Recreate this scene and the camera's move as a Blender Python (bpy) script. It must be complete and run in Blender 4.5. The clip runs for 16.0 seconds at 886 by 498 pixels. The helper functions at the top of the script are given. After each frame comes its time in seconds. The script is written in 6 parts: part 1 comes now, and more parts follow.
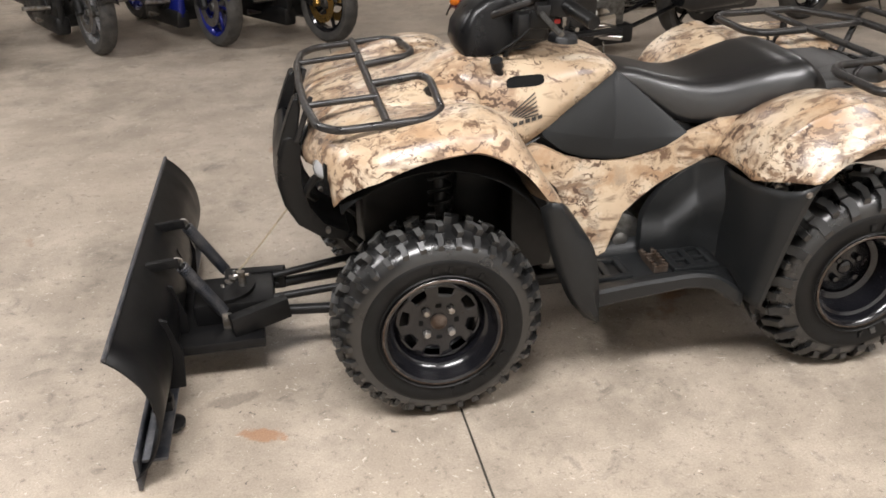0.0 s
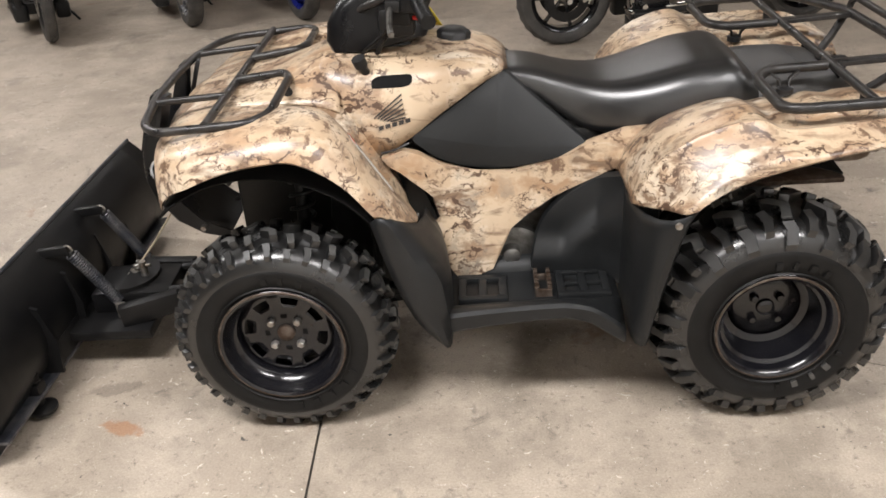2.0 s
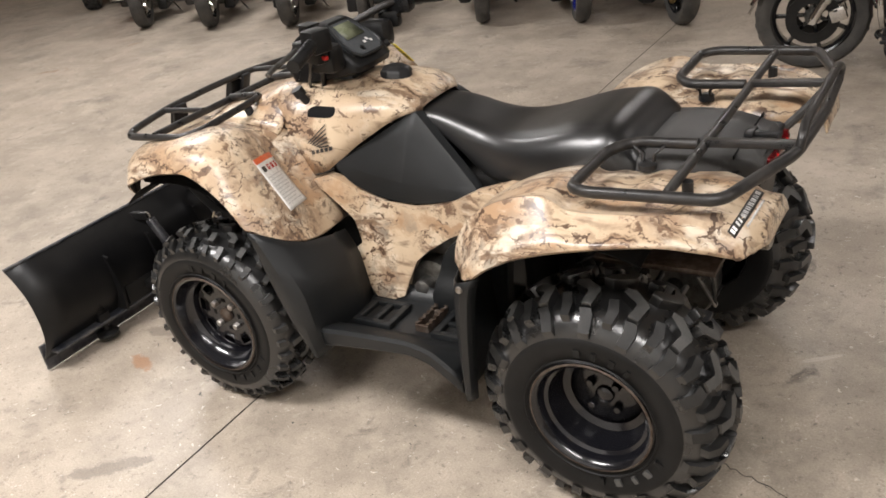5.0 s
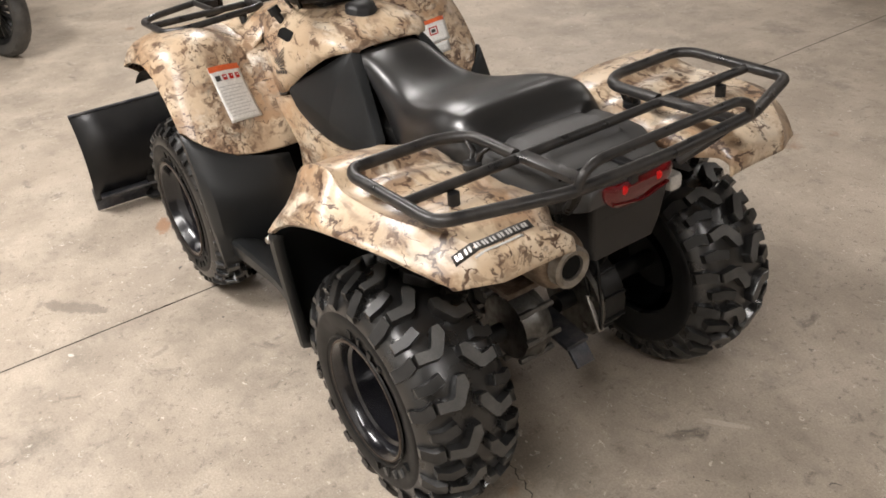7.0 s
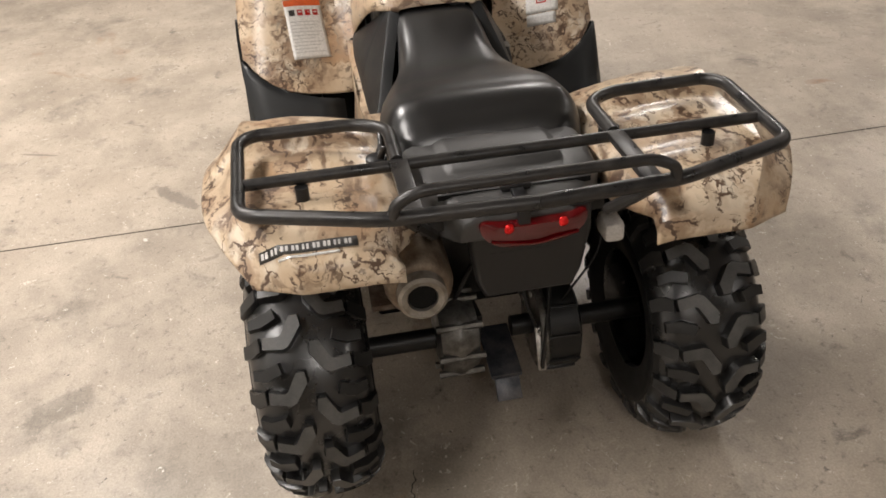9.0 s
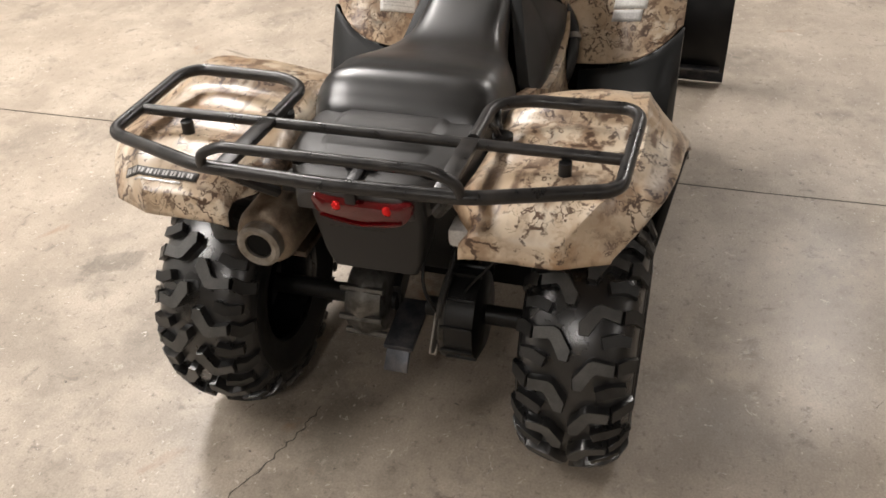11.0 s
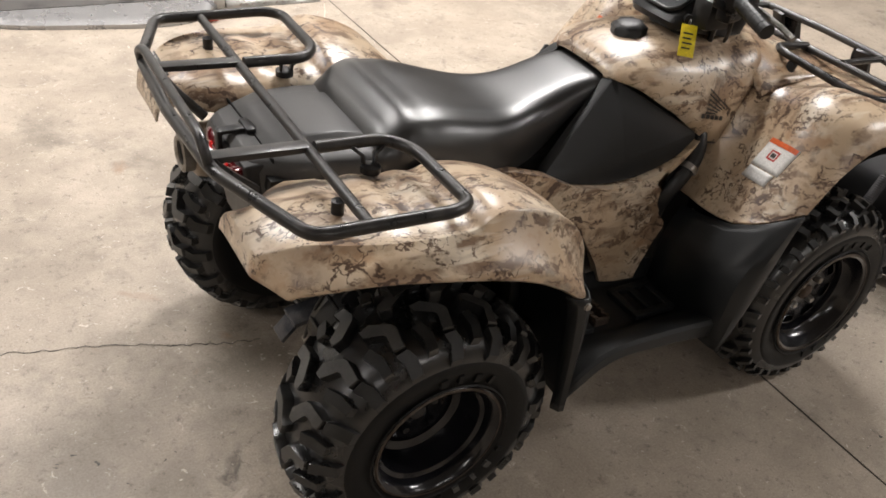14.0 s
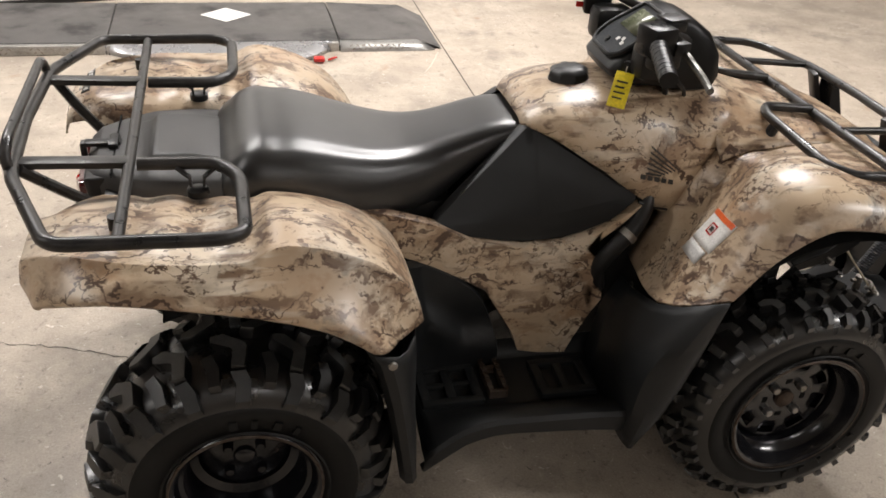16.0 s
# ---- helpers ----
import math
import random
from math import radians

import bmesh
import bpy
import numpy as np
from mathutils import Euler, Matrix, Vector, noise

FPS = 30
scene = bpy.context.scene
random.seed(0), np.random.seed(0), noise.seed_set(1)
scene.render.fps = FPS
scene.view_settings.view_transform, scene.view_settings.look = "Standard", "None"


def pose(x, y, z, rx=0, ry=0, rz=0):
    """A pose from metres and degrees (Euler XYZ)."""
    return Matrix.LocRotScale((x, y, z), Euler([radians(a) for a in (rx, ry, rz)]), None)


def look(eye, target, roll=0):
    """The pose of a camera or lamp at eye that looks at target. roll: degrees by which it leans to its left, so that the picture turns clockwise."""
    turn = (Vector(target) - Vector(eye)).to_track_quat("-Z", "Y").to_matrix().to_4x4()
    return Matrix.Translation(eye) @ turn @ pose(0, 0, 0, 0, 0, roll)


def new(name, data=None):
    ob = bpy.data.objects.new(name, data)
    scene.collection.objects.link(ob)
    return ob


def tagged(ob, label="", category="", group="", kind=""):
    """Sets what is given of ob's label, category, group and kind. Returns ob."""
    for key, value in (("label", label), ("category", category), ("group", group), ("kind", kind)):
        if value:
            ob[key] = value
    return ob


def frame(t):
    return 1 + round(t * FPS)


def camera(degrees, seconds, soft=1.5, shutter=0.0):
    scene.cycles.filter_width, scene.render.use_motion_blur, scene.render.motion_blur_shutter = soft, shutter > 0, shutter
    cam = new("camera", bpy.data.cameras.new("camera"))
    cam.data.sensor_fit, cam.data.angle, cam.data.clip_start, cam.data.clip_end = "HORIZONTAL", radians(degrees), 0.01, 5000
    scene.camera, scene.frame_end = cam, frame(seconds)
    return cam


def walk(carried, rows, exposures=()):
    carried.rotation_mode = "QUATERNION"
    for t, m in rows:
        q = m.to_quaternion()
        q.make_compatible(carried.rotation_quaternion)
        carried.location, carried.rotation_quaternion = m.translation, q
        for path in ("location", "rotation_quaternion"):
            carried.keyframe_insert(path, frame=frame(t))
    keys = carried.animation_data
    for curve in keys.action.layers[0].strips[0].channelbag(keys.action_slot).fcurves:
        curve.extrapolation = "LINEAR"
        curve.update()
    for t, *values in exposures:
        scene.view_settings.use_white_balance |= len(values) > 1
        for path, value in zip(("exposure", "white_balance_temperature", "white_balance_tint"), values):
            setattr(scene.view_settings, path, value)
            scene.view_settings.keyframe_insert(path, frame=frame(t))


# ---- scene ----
from mathutils import bvhtree

cam = camera(54.1, 16.0, 1.7)
PATH = [
    (0, (-0.374, -2.594, 1.668), (-0.042, -0.851, 0.745), -1.3),
    (0.5, (-0.164, -2.504, 1.685), (0.141, -0.774, 0.728), -1.6),
    (1, (0.124, -2.491, 1.667), (0.362, -0.753, 0.708), -2.0),
    (1.5, (0.404, -2.505, 1.677), (0.434, -0.752, 0.714), -1.9),
    (2, (0.591, -2.467, 1.667), (0.483, -0.724, 0.691), -4.5),
    (2.5, (0.834, -2.37, 1.68), (0.547, -0.646, 0.706), -4.7),
    (3, (1.032, -2.302, 1.693), (0.557, -0.628, 0.707), -7.2),
    (3.5, (1.359, -2.307, 1.708), (0.624, -0.68, 0.807), -9.2),
    (4, (1.611, -2.28, 1.713), (0.777, -0.688, 0.835), -10.1),
    (4.5, (1.838, -2.187, 1.684), (0.913, -0.648, 0.804), -9.6),
    (5, (2.063, -2.1, 1.694), (1.035, -0.644, 0.786), -9.5),
    (7.5, (2.885, -1.008, 1.675), (1.377, -0.246, 0.605), -4.8),
    (8, (2.901, -0.787, 1.654), (1.347, -0.194, 0.544), -4.7),
    (8.5, (2.894, -0.568, 1.667), (1.281, -0.169, 0.554), -3.7),
    (9, (2.968, -0.338, 1.684), (1.323, -0.114, 0.57), -4.0),
    (11.5, (2.913, 0.791, 1.732), (1.402, 0.119, 0.607), -0.15),
    (12, (2.809, 0.952, 1.738), (1.311, 0.113, 0.712), 4.11),
    (12.5, (2.664, 1.147, 1.747), (1.284, 0.117, 0.729), 4.58),
    (13, (2.501, 1.444, 1.763), (1.276, 0.284, 0.687), 6.25),
    (13.5, (2.352, 1.578, 1.777), (1.306, 0.306, 0.641), 6.37),
    (14, (2.128, 1.648, 1.766), (1.203, 0.287, 0.628), 8.18),
    (14.5, (1.928, 1.741, 1.762), (1.164, 0.26, 0.657), 6.58),
    (15, (1.659, 1.861, 1.739), (1.051, 0.268, 0.695), 5.46),
    (15.5, (1.496, 1.879, 1.749), (0.966, 0.265, 0.691), 4.65),
    (16, (1.306, 1.855, 1.732), (0.857, 0.228, 0.661), 4.54),
]
# the phone slowly darkens and warms its picture behind the bike, then returns
EXPOSURES = [(0, 0.03, 6300, 10), (5, 0.0, 6400, 10), (7.5, -0.04, 6550, 10), (8.5, -0.15, 6650, 10), (9.2, -0.15, 6640, 10), (11.5, -0.07, 6560, 10), (12.3, -0.14, 6520, 10), (14, 0.0, 6420, 10), (15.4, -0.03, 6420, 10), (16, 0.0, 6420, 10)]
walk(cam, [(t, look(eye, target, roll)) for t, eye, target, roll in PATH], EXPOSURES)
# ---- world and large lights ----
world = bpy.data.worlds.new("hall_air")
scene.world = world
world.use_nodes = True
world.node_tree.nodes["Background"].inputs[0].default_value = (0.9, 0.85, 0.78, 1)
world.node_tree.nodes["Background"].inputs[1].default_value = 0.095
# main lamps follow the shadows; (6.6, 0.0) and (5.8, 5.4) are added fill
LAMPS = [(-4.4, 2.2, 182), (-1.1, -2.4, 285), (2.8, -2.8, 160), (6.6, 0.0, 75), (-5.2, 6.4, 58), (0.4, 6.6, 44), (5.8, 5.4, 50)]
LAMP_Z = 4.25
for lx, ly, watts in LAMPS:
    lamp = new("lamp_light", bpy.data.lights.new("lamp_light", "AREA"))
    lamp.data.shape, lamp.data.size, lamp.data.size_y = "RECTANGLE", 2.4, 0.6
    lamp.data.energy, lamp.data.color = watts, (1.0, 0.955, 0.925)
    lamp.location = (lx, ly, LAMP_Z - 0.09)


# ---- materials ----
def node_mat(name):
    m = bpy.data.materials.new(name)
    m.use_nodes = True
    t = m.node_tree
    return m, t.nodes, t.links, t.nodes["Principled BSDF"]


def ramp(nodes, stops):
    r = nodes.new("ShaderNodeValToRGB")
    while len(r.color_ramp.elements) < len(stops):
        r.color_ramp.elements.new(0.5)
    for e, (p, c) in zip(r.color_ramp.elements, stops):
        e.position, e.color = p, (*c, 1) if len(c) == 3 else c
    return r


def noise_node(nodes, links, coord, scale, detail=4, rough=0.55, distort=0.0):
    n = nodes.new("ShaderNodeTexNoise")
    n.inputs["Scale"].default_value, n.inputs["Detail"].default_value = scale, detail
    n.inputs["Roughness"].default_value, n.inputs["Distortion"].default_value = rough, distort
    links.new(coord, n.inputs["Vector"])
    return n


def mixed(nodes, links, fac, a, b, mode="MIX"):
    m = nodes.new("ShaderNodeMix")
    m.data_type, m.blend_type = "RGBA", mode
    for sock, v in ((m.inputs["Factor"], fac), (m.inputs["A"], a), (m.inputs["B"], b)):
        if isinstance(v, (int, float)):
            sock.default_value = v
        elif isinstance(v, tuple):
            sock.default_value = (*v, 1)
        else:
            links.new(v, sock)
    return m.outputs["Result"]


def bumped(nodes, links, bsdf, height, strength, dist=0.0003):
    b = nodes.new("ShaderNodeBump")
    b.inputs["Strength"].default_value, b.inputs["Distance"].default_value = strength, dist
    links.new(height, b.inputs["Height"])
    links.new(b.outputs["Normal"], bsdf.inputs["Normal"])


def surface(name, color, worn, rough=0.5, metal=0.0, scale=6.0, grain=120.0, bump=0.15, rough_var=0.12, spread=(0.4, 0.68), coat=0.0, gloss=0.5):
    """A general finish: two colours mixed by a coarse and a fine noise, uneven gloss and fine relief."""
    m, nodes, links, bsdf = node_mat(name)
    coord = nodes.new("ShaderNodeTexCoord").outputs["Object"]
    big = noise_node(nodes, links, coord, scale, 6, 0.6)
    fine = noise_node(nodes, links, coord, grain, 3)
    r = ramp(nodes, [(spread[0], (0, 0, 0)), (spread[1], (1, 1, 1))])
    links.new(big.outputs["Fac"], r.inputs["Fac"])
    col = mixed(nodes, links, r.outputs["Color"], color, worn)
    g = ramp(nodes, [(0.3, (0.82, 0.82, 0.82)), (0.7, (1.12, 1.12, 1.12))])
    links.new(fine.outputs["Fac"], g.inputs["Fac"])
    col = mixed(nodes, links, 1.0, col, g.outputs["Color"], "MULTIPLY")
    links.new(col, bsdf.inputs["Base Color"])
    mr = nodes.new("ShaderNodeMapRange")
    mr.inputs["To Min"].default_value, mr.inputs["To Max"].default_value = max(rough - rough_var, 0.03), min(rough + rough_var, 1)
    mr.inputs["From Min"].default_value, mr.inputs["From Max"].default_value = 0.3, 0.7
    links.new(big.outputs["Fac"], mr.inputs["Value"])
    links.new(mr.outputs["Result"], bsdf.inputs["Roughness"])
    bsdf.inputs["Metallic"].default_value = metal
    bsdf.inputs["Specular IOR Level"].default_value = gloss
    bsdf.inputs["Coat Weight"].default_value = coat
    bsdf.inputs["Coat Roughness"].default_value = 0.12
    if bump:
        bumped(nodes, links, bsdf, fine.outputs["Fac"], bump)
    return m


def camo_material():
    m, nodes, links, bsdf = node_mat("camouflage_plastic")
    coord = nodes.new("ShaderNodeTexCoord").outputs["Object"]
    warp = noise_node(nodes, links, coord, 13, 4, 0.6)
    sub = nodes.new("ShaderNodeVectorMath")
    sub.operation = "SUBTRACT"
    links.new(warp.outputs["Color"], sub.inputs[0])
    sub.inputs[1].default_value = (0.5, 0.5, 0.5)
    mul = nodes.new("ShaderNodeVectorMath")
    mul.operation = "SCALE"
    mul.inputs["Scale"].default_value = 0.14
    links.new(sub.outputs["Vector"], mul.inputs[0])
    add = nodes.new("ShaderNodeVectorMath")
    links.new(coord, add.inputs[0])
    links.new(mul.outputs["Vector"], add.inputs[1])
    bent = add.outputs["Vector"]

    def mask(scale, lo, hi, detail=5, vec=coord, distort=0.0):
        n = noise_node(nodes, links, vec, scale, min(detail, 5), 0.5, distort)
        r = ramp(nodes, [(lo, (0, 0, 0)), (hi, (1, 1, 1))])
        links.new(n.outputs["Fac"], r.inputs["Fac"])
        return r.outputs["Color"]

    def times(a, b):
        t = nodes.new("ShaderNodeMath")
        t.operation = "MULTIPLY"
        links.new(a, t.inputs[0])
        links.new(b, t.inputs[1])
        return t.outputs[0]

    stretch = nodes.new("ShaderNodeMapping")
    stretch.inputs["Scale"].default_value = (0.42, 1.0, 1.45)
    stretch.inputs["Rotation"].default_value = (0.1, 0.62, 0.4)
    links.new(bent, stretch.inputs["Vector"])
    long = stretch.outputs["Vector"]

    def strokes(scale, thin, wide, vec):
        """Branching strokes along the borders of cells, thick and thin by turns."""
        v = nodes.new("ShaderNodeTexVoronoi")
        v.feature = "DISTANCE_TO_EDGE"
        v.inputs["Scale"].default_value = scale
        links.new(vec, v.inputs["Vector"])
        swell = noise_node(nodes, links, coord, scale * 3.1, 3)
        lower = nodes.new("ShaderNodeMapRange")
        lower.inputs["From Min"].default_value, lower.inputs["From Max"].default_value = 0.32, 0.68
        lower.inputs["To Min"].default_value, lower.inputs["To Max"].default_value = thin, wide
        links.new(swell.outputs["Fac"], lower.inputs["Value"])
        less = nodes.new("ShaderNodeMath")
        less.operation = "DIVIDE"
        links.new(v.outputs["Distance"], less.inputs[0])
        links.new(lower.outputs["Result"], less.inputs[1])
        r = ramp(nodes, [(0.55, (1, 1, 1)), (1.0, (0, 0, 0))])
        links.new(less.outputs[0], r.inputs["Fac"])
        return r.outputs["Color"]

    # soft sandy ground tones
    col = mixed(nodes, links, mask(4.5, 0.36, 0.64), (0.600, 0.472, 0.328), (0.490, 0.360, 0.238))
    col = mixed(nodes, links, mask(6.5, 0.50, 0.66, 4, bent), col, (0.665, 0.565, 0.435))
    # dry leaves and bark, blurred at the edge
    col = mixed(nodes, links, mask(7.0, 0.55, 0.68, 4, long, 0.4), col, (0.41, 0.262, 0.152))
    col = mixed(nodes, links, times(mask(11.5, 0.51, 0.64, 4, long, 0.4), mask(3.6, 0.40, 0.56)), col, (0.30, 0.195, 0.122))
    col = mixed(nodes, links, times(mask(13.0, 0.53, 0.66, 5, bent, 0.6), mask(3.1, 0.48, 0.58)), col, (0.255, 0.215, 0.170))
    col = mixed(nodes, links, times(mask(26, 0.545, 0.62, 4, long, 0.3), mask(4.5, 0.45, 0.54)), col, (0.165, 0.100, 0.062))
    col = mixed(nodes, links, times(mask(46, 0.58, 0.63, 4, long), mask(6.5, 0.47, 0.55)), col, (0.115, 0.072, 0.046))
    # brushed streaks along one slant
    comb = nodes.new("ShaderNodeMapping")
    comb.inputs["Scale"].default_value = (0.22, 1.0, 1.1)
    comb.inputs["Rotation"].default_value = (0.15, 0.70, 0.45)
    links.new(coord, comb.inputs["Vector"])
    brushed = times(mask(34, 0.54, 0.64, 4, comb.outputs["Vector"], 0.3), mask(5.5, 0.44, 0.56, 4, bent))
    col = mixed(nodes, links, brushed, col, (0.20, 0.128, 0.080))
    pale = times(mask(26, 0.54, 0.66, 3, comb.outputs["Vector"], 0.2), mask(4.2, 0.48, 0.60, 4))
    col = mixed(nodes, links, pale, col, (0.69, 0.60, 0.475))
    # dark twigs, with finer sprigs beside them
    sprigs = times(times(strokes(15, 0.001, 0.072, long), mask(7, 0.47, 0.52, 4, bent)), mask(30, 0.40, 0.48, 4))
    col = mixed(nodes, links, sprigs, col, (0.110, 0.066, 0.042))
    twigs = times(times(strokes(5.8, 0.001, 0.056, long), mask(3.8, 0.45, 0.50, 4)), mask(20, 0.38, 0.46, 4))
    col = mixed(nodes, links, twigs, col, (0.085, 0.048, 0.029))
    shade = times(times(strokes(5.8, 0.05, 0.15, long), mask(3.8, 0.43, 0.51, 4)), mask(9, 0.44, 0.56, 4))
    col = mixed(nodes, links, shade, col, (0.33, 0.225, 0.145))
    col = mixed(nodes, links, twigs, col, (0.085, 0.048, 0.029))
    links.new(col, bsdf.inputs["Base Color"])
    bsdf.inputs["Roughness"].default_value = 0.36
    bsdf.inputs["Coat Weight"].default_value = 0.3
    bsdf.inputs["Coat Roughness"].default_value = 0.27
    return m


def floor_material():
    m, nodes, links, bsdf = node_mat("polished_concrete")
    coord = nodes.new("ShaderNodeTexCoord").outputs["Object"]

    def mask(scale, lo, hi, detail=6, rough=0.6, distort=0.0):
        n = noise_node(nodes, links, coord, scale, detail, rough, distort)
        r = ramp(nodes, [(lo, (0, 0, 0)), (hi, (1, 1, 1))])
        links.new(n.outputs["Fac"], r.inputs["Fac"])
        return r.outputs["Color"]

    col = mixed(nodes, links, mask(0.9, 0.36, 0.66), (0.41, 0.345, 0.275), (0.30, 0.255, 0.205))
    col = mixed(nodes, links, mask(3.2, 0.42, 0.66, 9, 0.68), col, (0.49, 0.42, 0.34))
    col = mixed(nodes, links, mask(2.1, 0.55, 0.70, 9, 0.72), col, (0.215, 0.185, 0.15))
    col = mixed(nodes, links, mask(7.5, 0.60, 0.72, 8, 0.7, 0.6), col, (0.17, 0.148, 0.122))
    col = mixed(nodes, links, mask(12.0, 0.60, 0.70, 9, 0.75, 0.3), col, (0.54, 0.475, 0.395))
    col = mixed(nodes, links, mask(21.0, 0.655, 0.70, 4, 0.6, 2.2), col, (0.64, 0.58, 0.50))
    col = mixed(nodes, links, mask(1.6, 0.66, 0.74, 6, 0.6, 0.8), col, (0.30, 0.19, 0.115))
    col = mixed(nodes, links, mask(16.0, 0.715, 0.75, 3, 0.5, 3.0), col, (0.08, 0.072, 0.062))
    def spot(x, y, r, squash, turn, color, amount):
        """One stain with a ragged edge."""
        place = nodes.new("ShaderNodeMapping")
        place.vector_type = "TEXTURE"
        place.inputs["Location"].default_value = (x, y, 0)
        place.inputs["Rotation"].default_value = (0, 0, radians(turn))
        place.inputs["Scale"].default_value = (r, r * squash, 1)
        links.new(coord, place.inputs["Vector"])
        ragged = noise_node(nodes, links, coord, 26, 6, 0.7)
        size = nodes.new("ShaderNodeVectorMath")
        size.operation = "LENGTH"
        links.new(place.outputs["Vector"], size.inputs[0])
        near = nodes.new("ShaderNodeMath")
        near.operation = "SUBTRACT"
        links.new(ragged.outputs["Fac"], near.inputs[0])
        links.new(size.outputs["Value"], near.inputs[1])
        r2 = ramp(nodes, [(0.0, (0, 0, 0)), (0.16, (amount, amount, amount))])
        links.new(near.outputs[0], r2.inputs["Fac"])
        return mixed(nodes, links, r2.outputs["Color"], col, color)

    col = mixed(nodes, links, mask(30.0, 0.56, 0.66, 8, 0.75), col, (0.23, 0.195, 0.155))
    col = mixed(nodes, links, mask(38.0, 0.69, 0.73, 5, 0.6, 1.2), col, (0.70, 0.65, 0.58))
    col = spot(-0.53, -0.49, 0.16, 0.40, -20, (0.36, 0.19, 0.10), 0.75)
    col = spot(-0.62, -0.30, 0.20, 0.35, 10, (0.16, 0.135, 0.11), 0.5)
    col = spot(-0.71, -1.60, 0.20, 0.10, 70, (0.13, 0.11, 0.09), 0.6)
    col = spot(-0.15, -0.96, 0.34, 0.22, 40, (0.17, 0.145, 0.12), 0.6)
    col = spot(0.14, -1.05, 0.035, 0.5, 30, (0.70, 0.66, 0.60), 0.8)
    col = spot(1.72, 0.30, 0.16, 0.15, 35, (0.60, 0.54, 0.46), 0.6)
    col = spot(1.00, -1.20, 0.28, 0.45, 120, (0.15, 0.13, 0.105), 0.45)
    fine = noise_node(nodes, links, coord, 160, 3)
    g = ramp(nodes, [(0.25, (0.80, 0.80, 0.80)), (0.75, (1.16, 1.16, 1.16))])
    links.new(fine.outputs["Fac"], g.inputs["Fac"])
    col = mixed(nodes, links, 1.0, col, g.outputs["Color"], "MULTIPLY")
    links.new(col, bsdf.inputs["Base Color"])
    rn = noise_node(nodes, links, coord, 2.2, 6, 0.65)
    mr = nodes.new("ShaderNodeMapRange")
    mr.inputs["From Min"].default_value, mr.inputs["From Max"].default_value = 0.3, 0.7
    mr.inputs["To Min"].default_value, mr.inputs["To Max"].default_value = 0.42, 0.62
    links.new(rn.outputs["Fac"], mr.inputs["Value"])
    links.new(mr.outputs["Result"], bsdf.inputs["Roughness"])
    bumped(nodes, links, bsdf, fine.outputs["Fac"], 0.5)
    bsdf.inputs["Coat Weight"].default_value = 0.10
    bsdf.inputs["Coat Roughness"].default_value = 0.22
    return m


CAMO = camo_material()
FLOOR = floor_material()
BLACK = surface("black_moulded_plastic", (0.010, 0.010, 0.011), (0.017, 0.0165, 0.016), 0.42, 0, 5, 700, 0.12, gloss=0.42)
GUARD = surface("grey_black_plastic", (0.0095, 0.0105, 0.0112), (0.0155, 0.0165, 0.0172), 0.44, 0, 4, 600, 0.14, gloss=0.36)
VINYL = surface("black_seat_vinyl", (0.0075, 0.0078, 0.0085), (0.012, 0.0118, 0.0116), 0.33, 0, 3.2, 420, 0.10, 0.07, gloss=0.95)
RACK = surface("black_powder_coat", (0.016, 0.0155, 0.0155), (0.036, 0.032, 0.029), 0.36, 0.1, 30, 500, 0.05)
RUBBER = surface("dressed_tyre_rubber", (0.009, 0.009, 0.009), (0.016, 0.0155, 0.015), 0.29, 0, 9, 260, 0.06, 0.06, gloss=0.85)
# worn grey of the lug tops, raised further to hold their sheen
TREAD = surface("worn_tread_rubber", (0.050, 0.050, 0.048), (0.095, 0.093, 0.088), 0.5, 0, 14, 260, 0.20, gloss=0.5)
# a grey between tread and carcass, for the shoulder lug tops
GREYED = surface("greyed_shoulder_rubber", (0.014, 0.014, 0.0136), (0.032, 0.0312, 0.030), 0.42, 0, 16, 260, 0.15, gloss=0.4)
RIM = surface("black_wheel_paint", (0.007, 0.007, 0.009), (0.04, 0.024, 0.015), 0.22, 0.1, 20, 300, 0.05, 0.06, (0.64, 0.80), 0.4)
PLOW = surface("black_painted_steel", (0.005, 0.005, 0.0055), (0.011, 0.0105, 0.010), 0.42, 0, 5, 220, 0.1, gloss=0.25)
STEEL = surface("bare_steel", (0.42, 0.41, 0.39), (0.22, 0.18, 0.14), 0.4, 0.9, 25, 300, 0.15)
SCRAPED = surface("scraped_steel_edge", (0.045, 0.048, 0.058), (0.13, 0.125, 0.125), 0.40, 0.5, 18, 300, 0.2)
CHROME = surface("chrome_plate", (0.75, 0.74, 0.72), (0.6, 0.58, 0.55), 0.10, 1.0, 12, 200, 0.02, 0.05)
RUST = surface("rusty_steel", (0.055, 0.034, 0.022), (0.14, 0.115, 0.095), 0.6, 0.5, 40, 250, 0.3)
MUFFLER = surface("heat_tanned_muffler", (0.235, 0.185, 0.135), (0.085, 0.055, 0.036), 0.5, 0.6, 14, 240, 0.2)
TIP = surface("grey_exhaust_tip", (0.30, 0.28, 0.25), (0.17, 0.14, 0.11), 0.42, 0.6, 30, 240, 0.2)
DARK = surface("dark_machinery", (0.007, 0.007, 0.007), (0.014, 0.0135, 0.013), 0.42, 0.1, 20, 200, 0.2, gloss=0.4)
CAST = surface("cast_aluminium", (0.17, 0.165, 0.155), (0.075, 0.07, 0.06), 0.45, 0.8, 30, 300, 0.2)
WHITE = surface("white_sticker", (0.80, 0.79, 0.76), (0.72, 0.71, 0.68), 0.35, 0, 20, 200, 0.0)
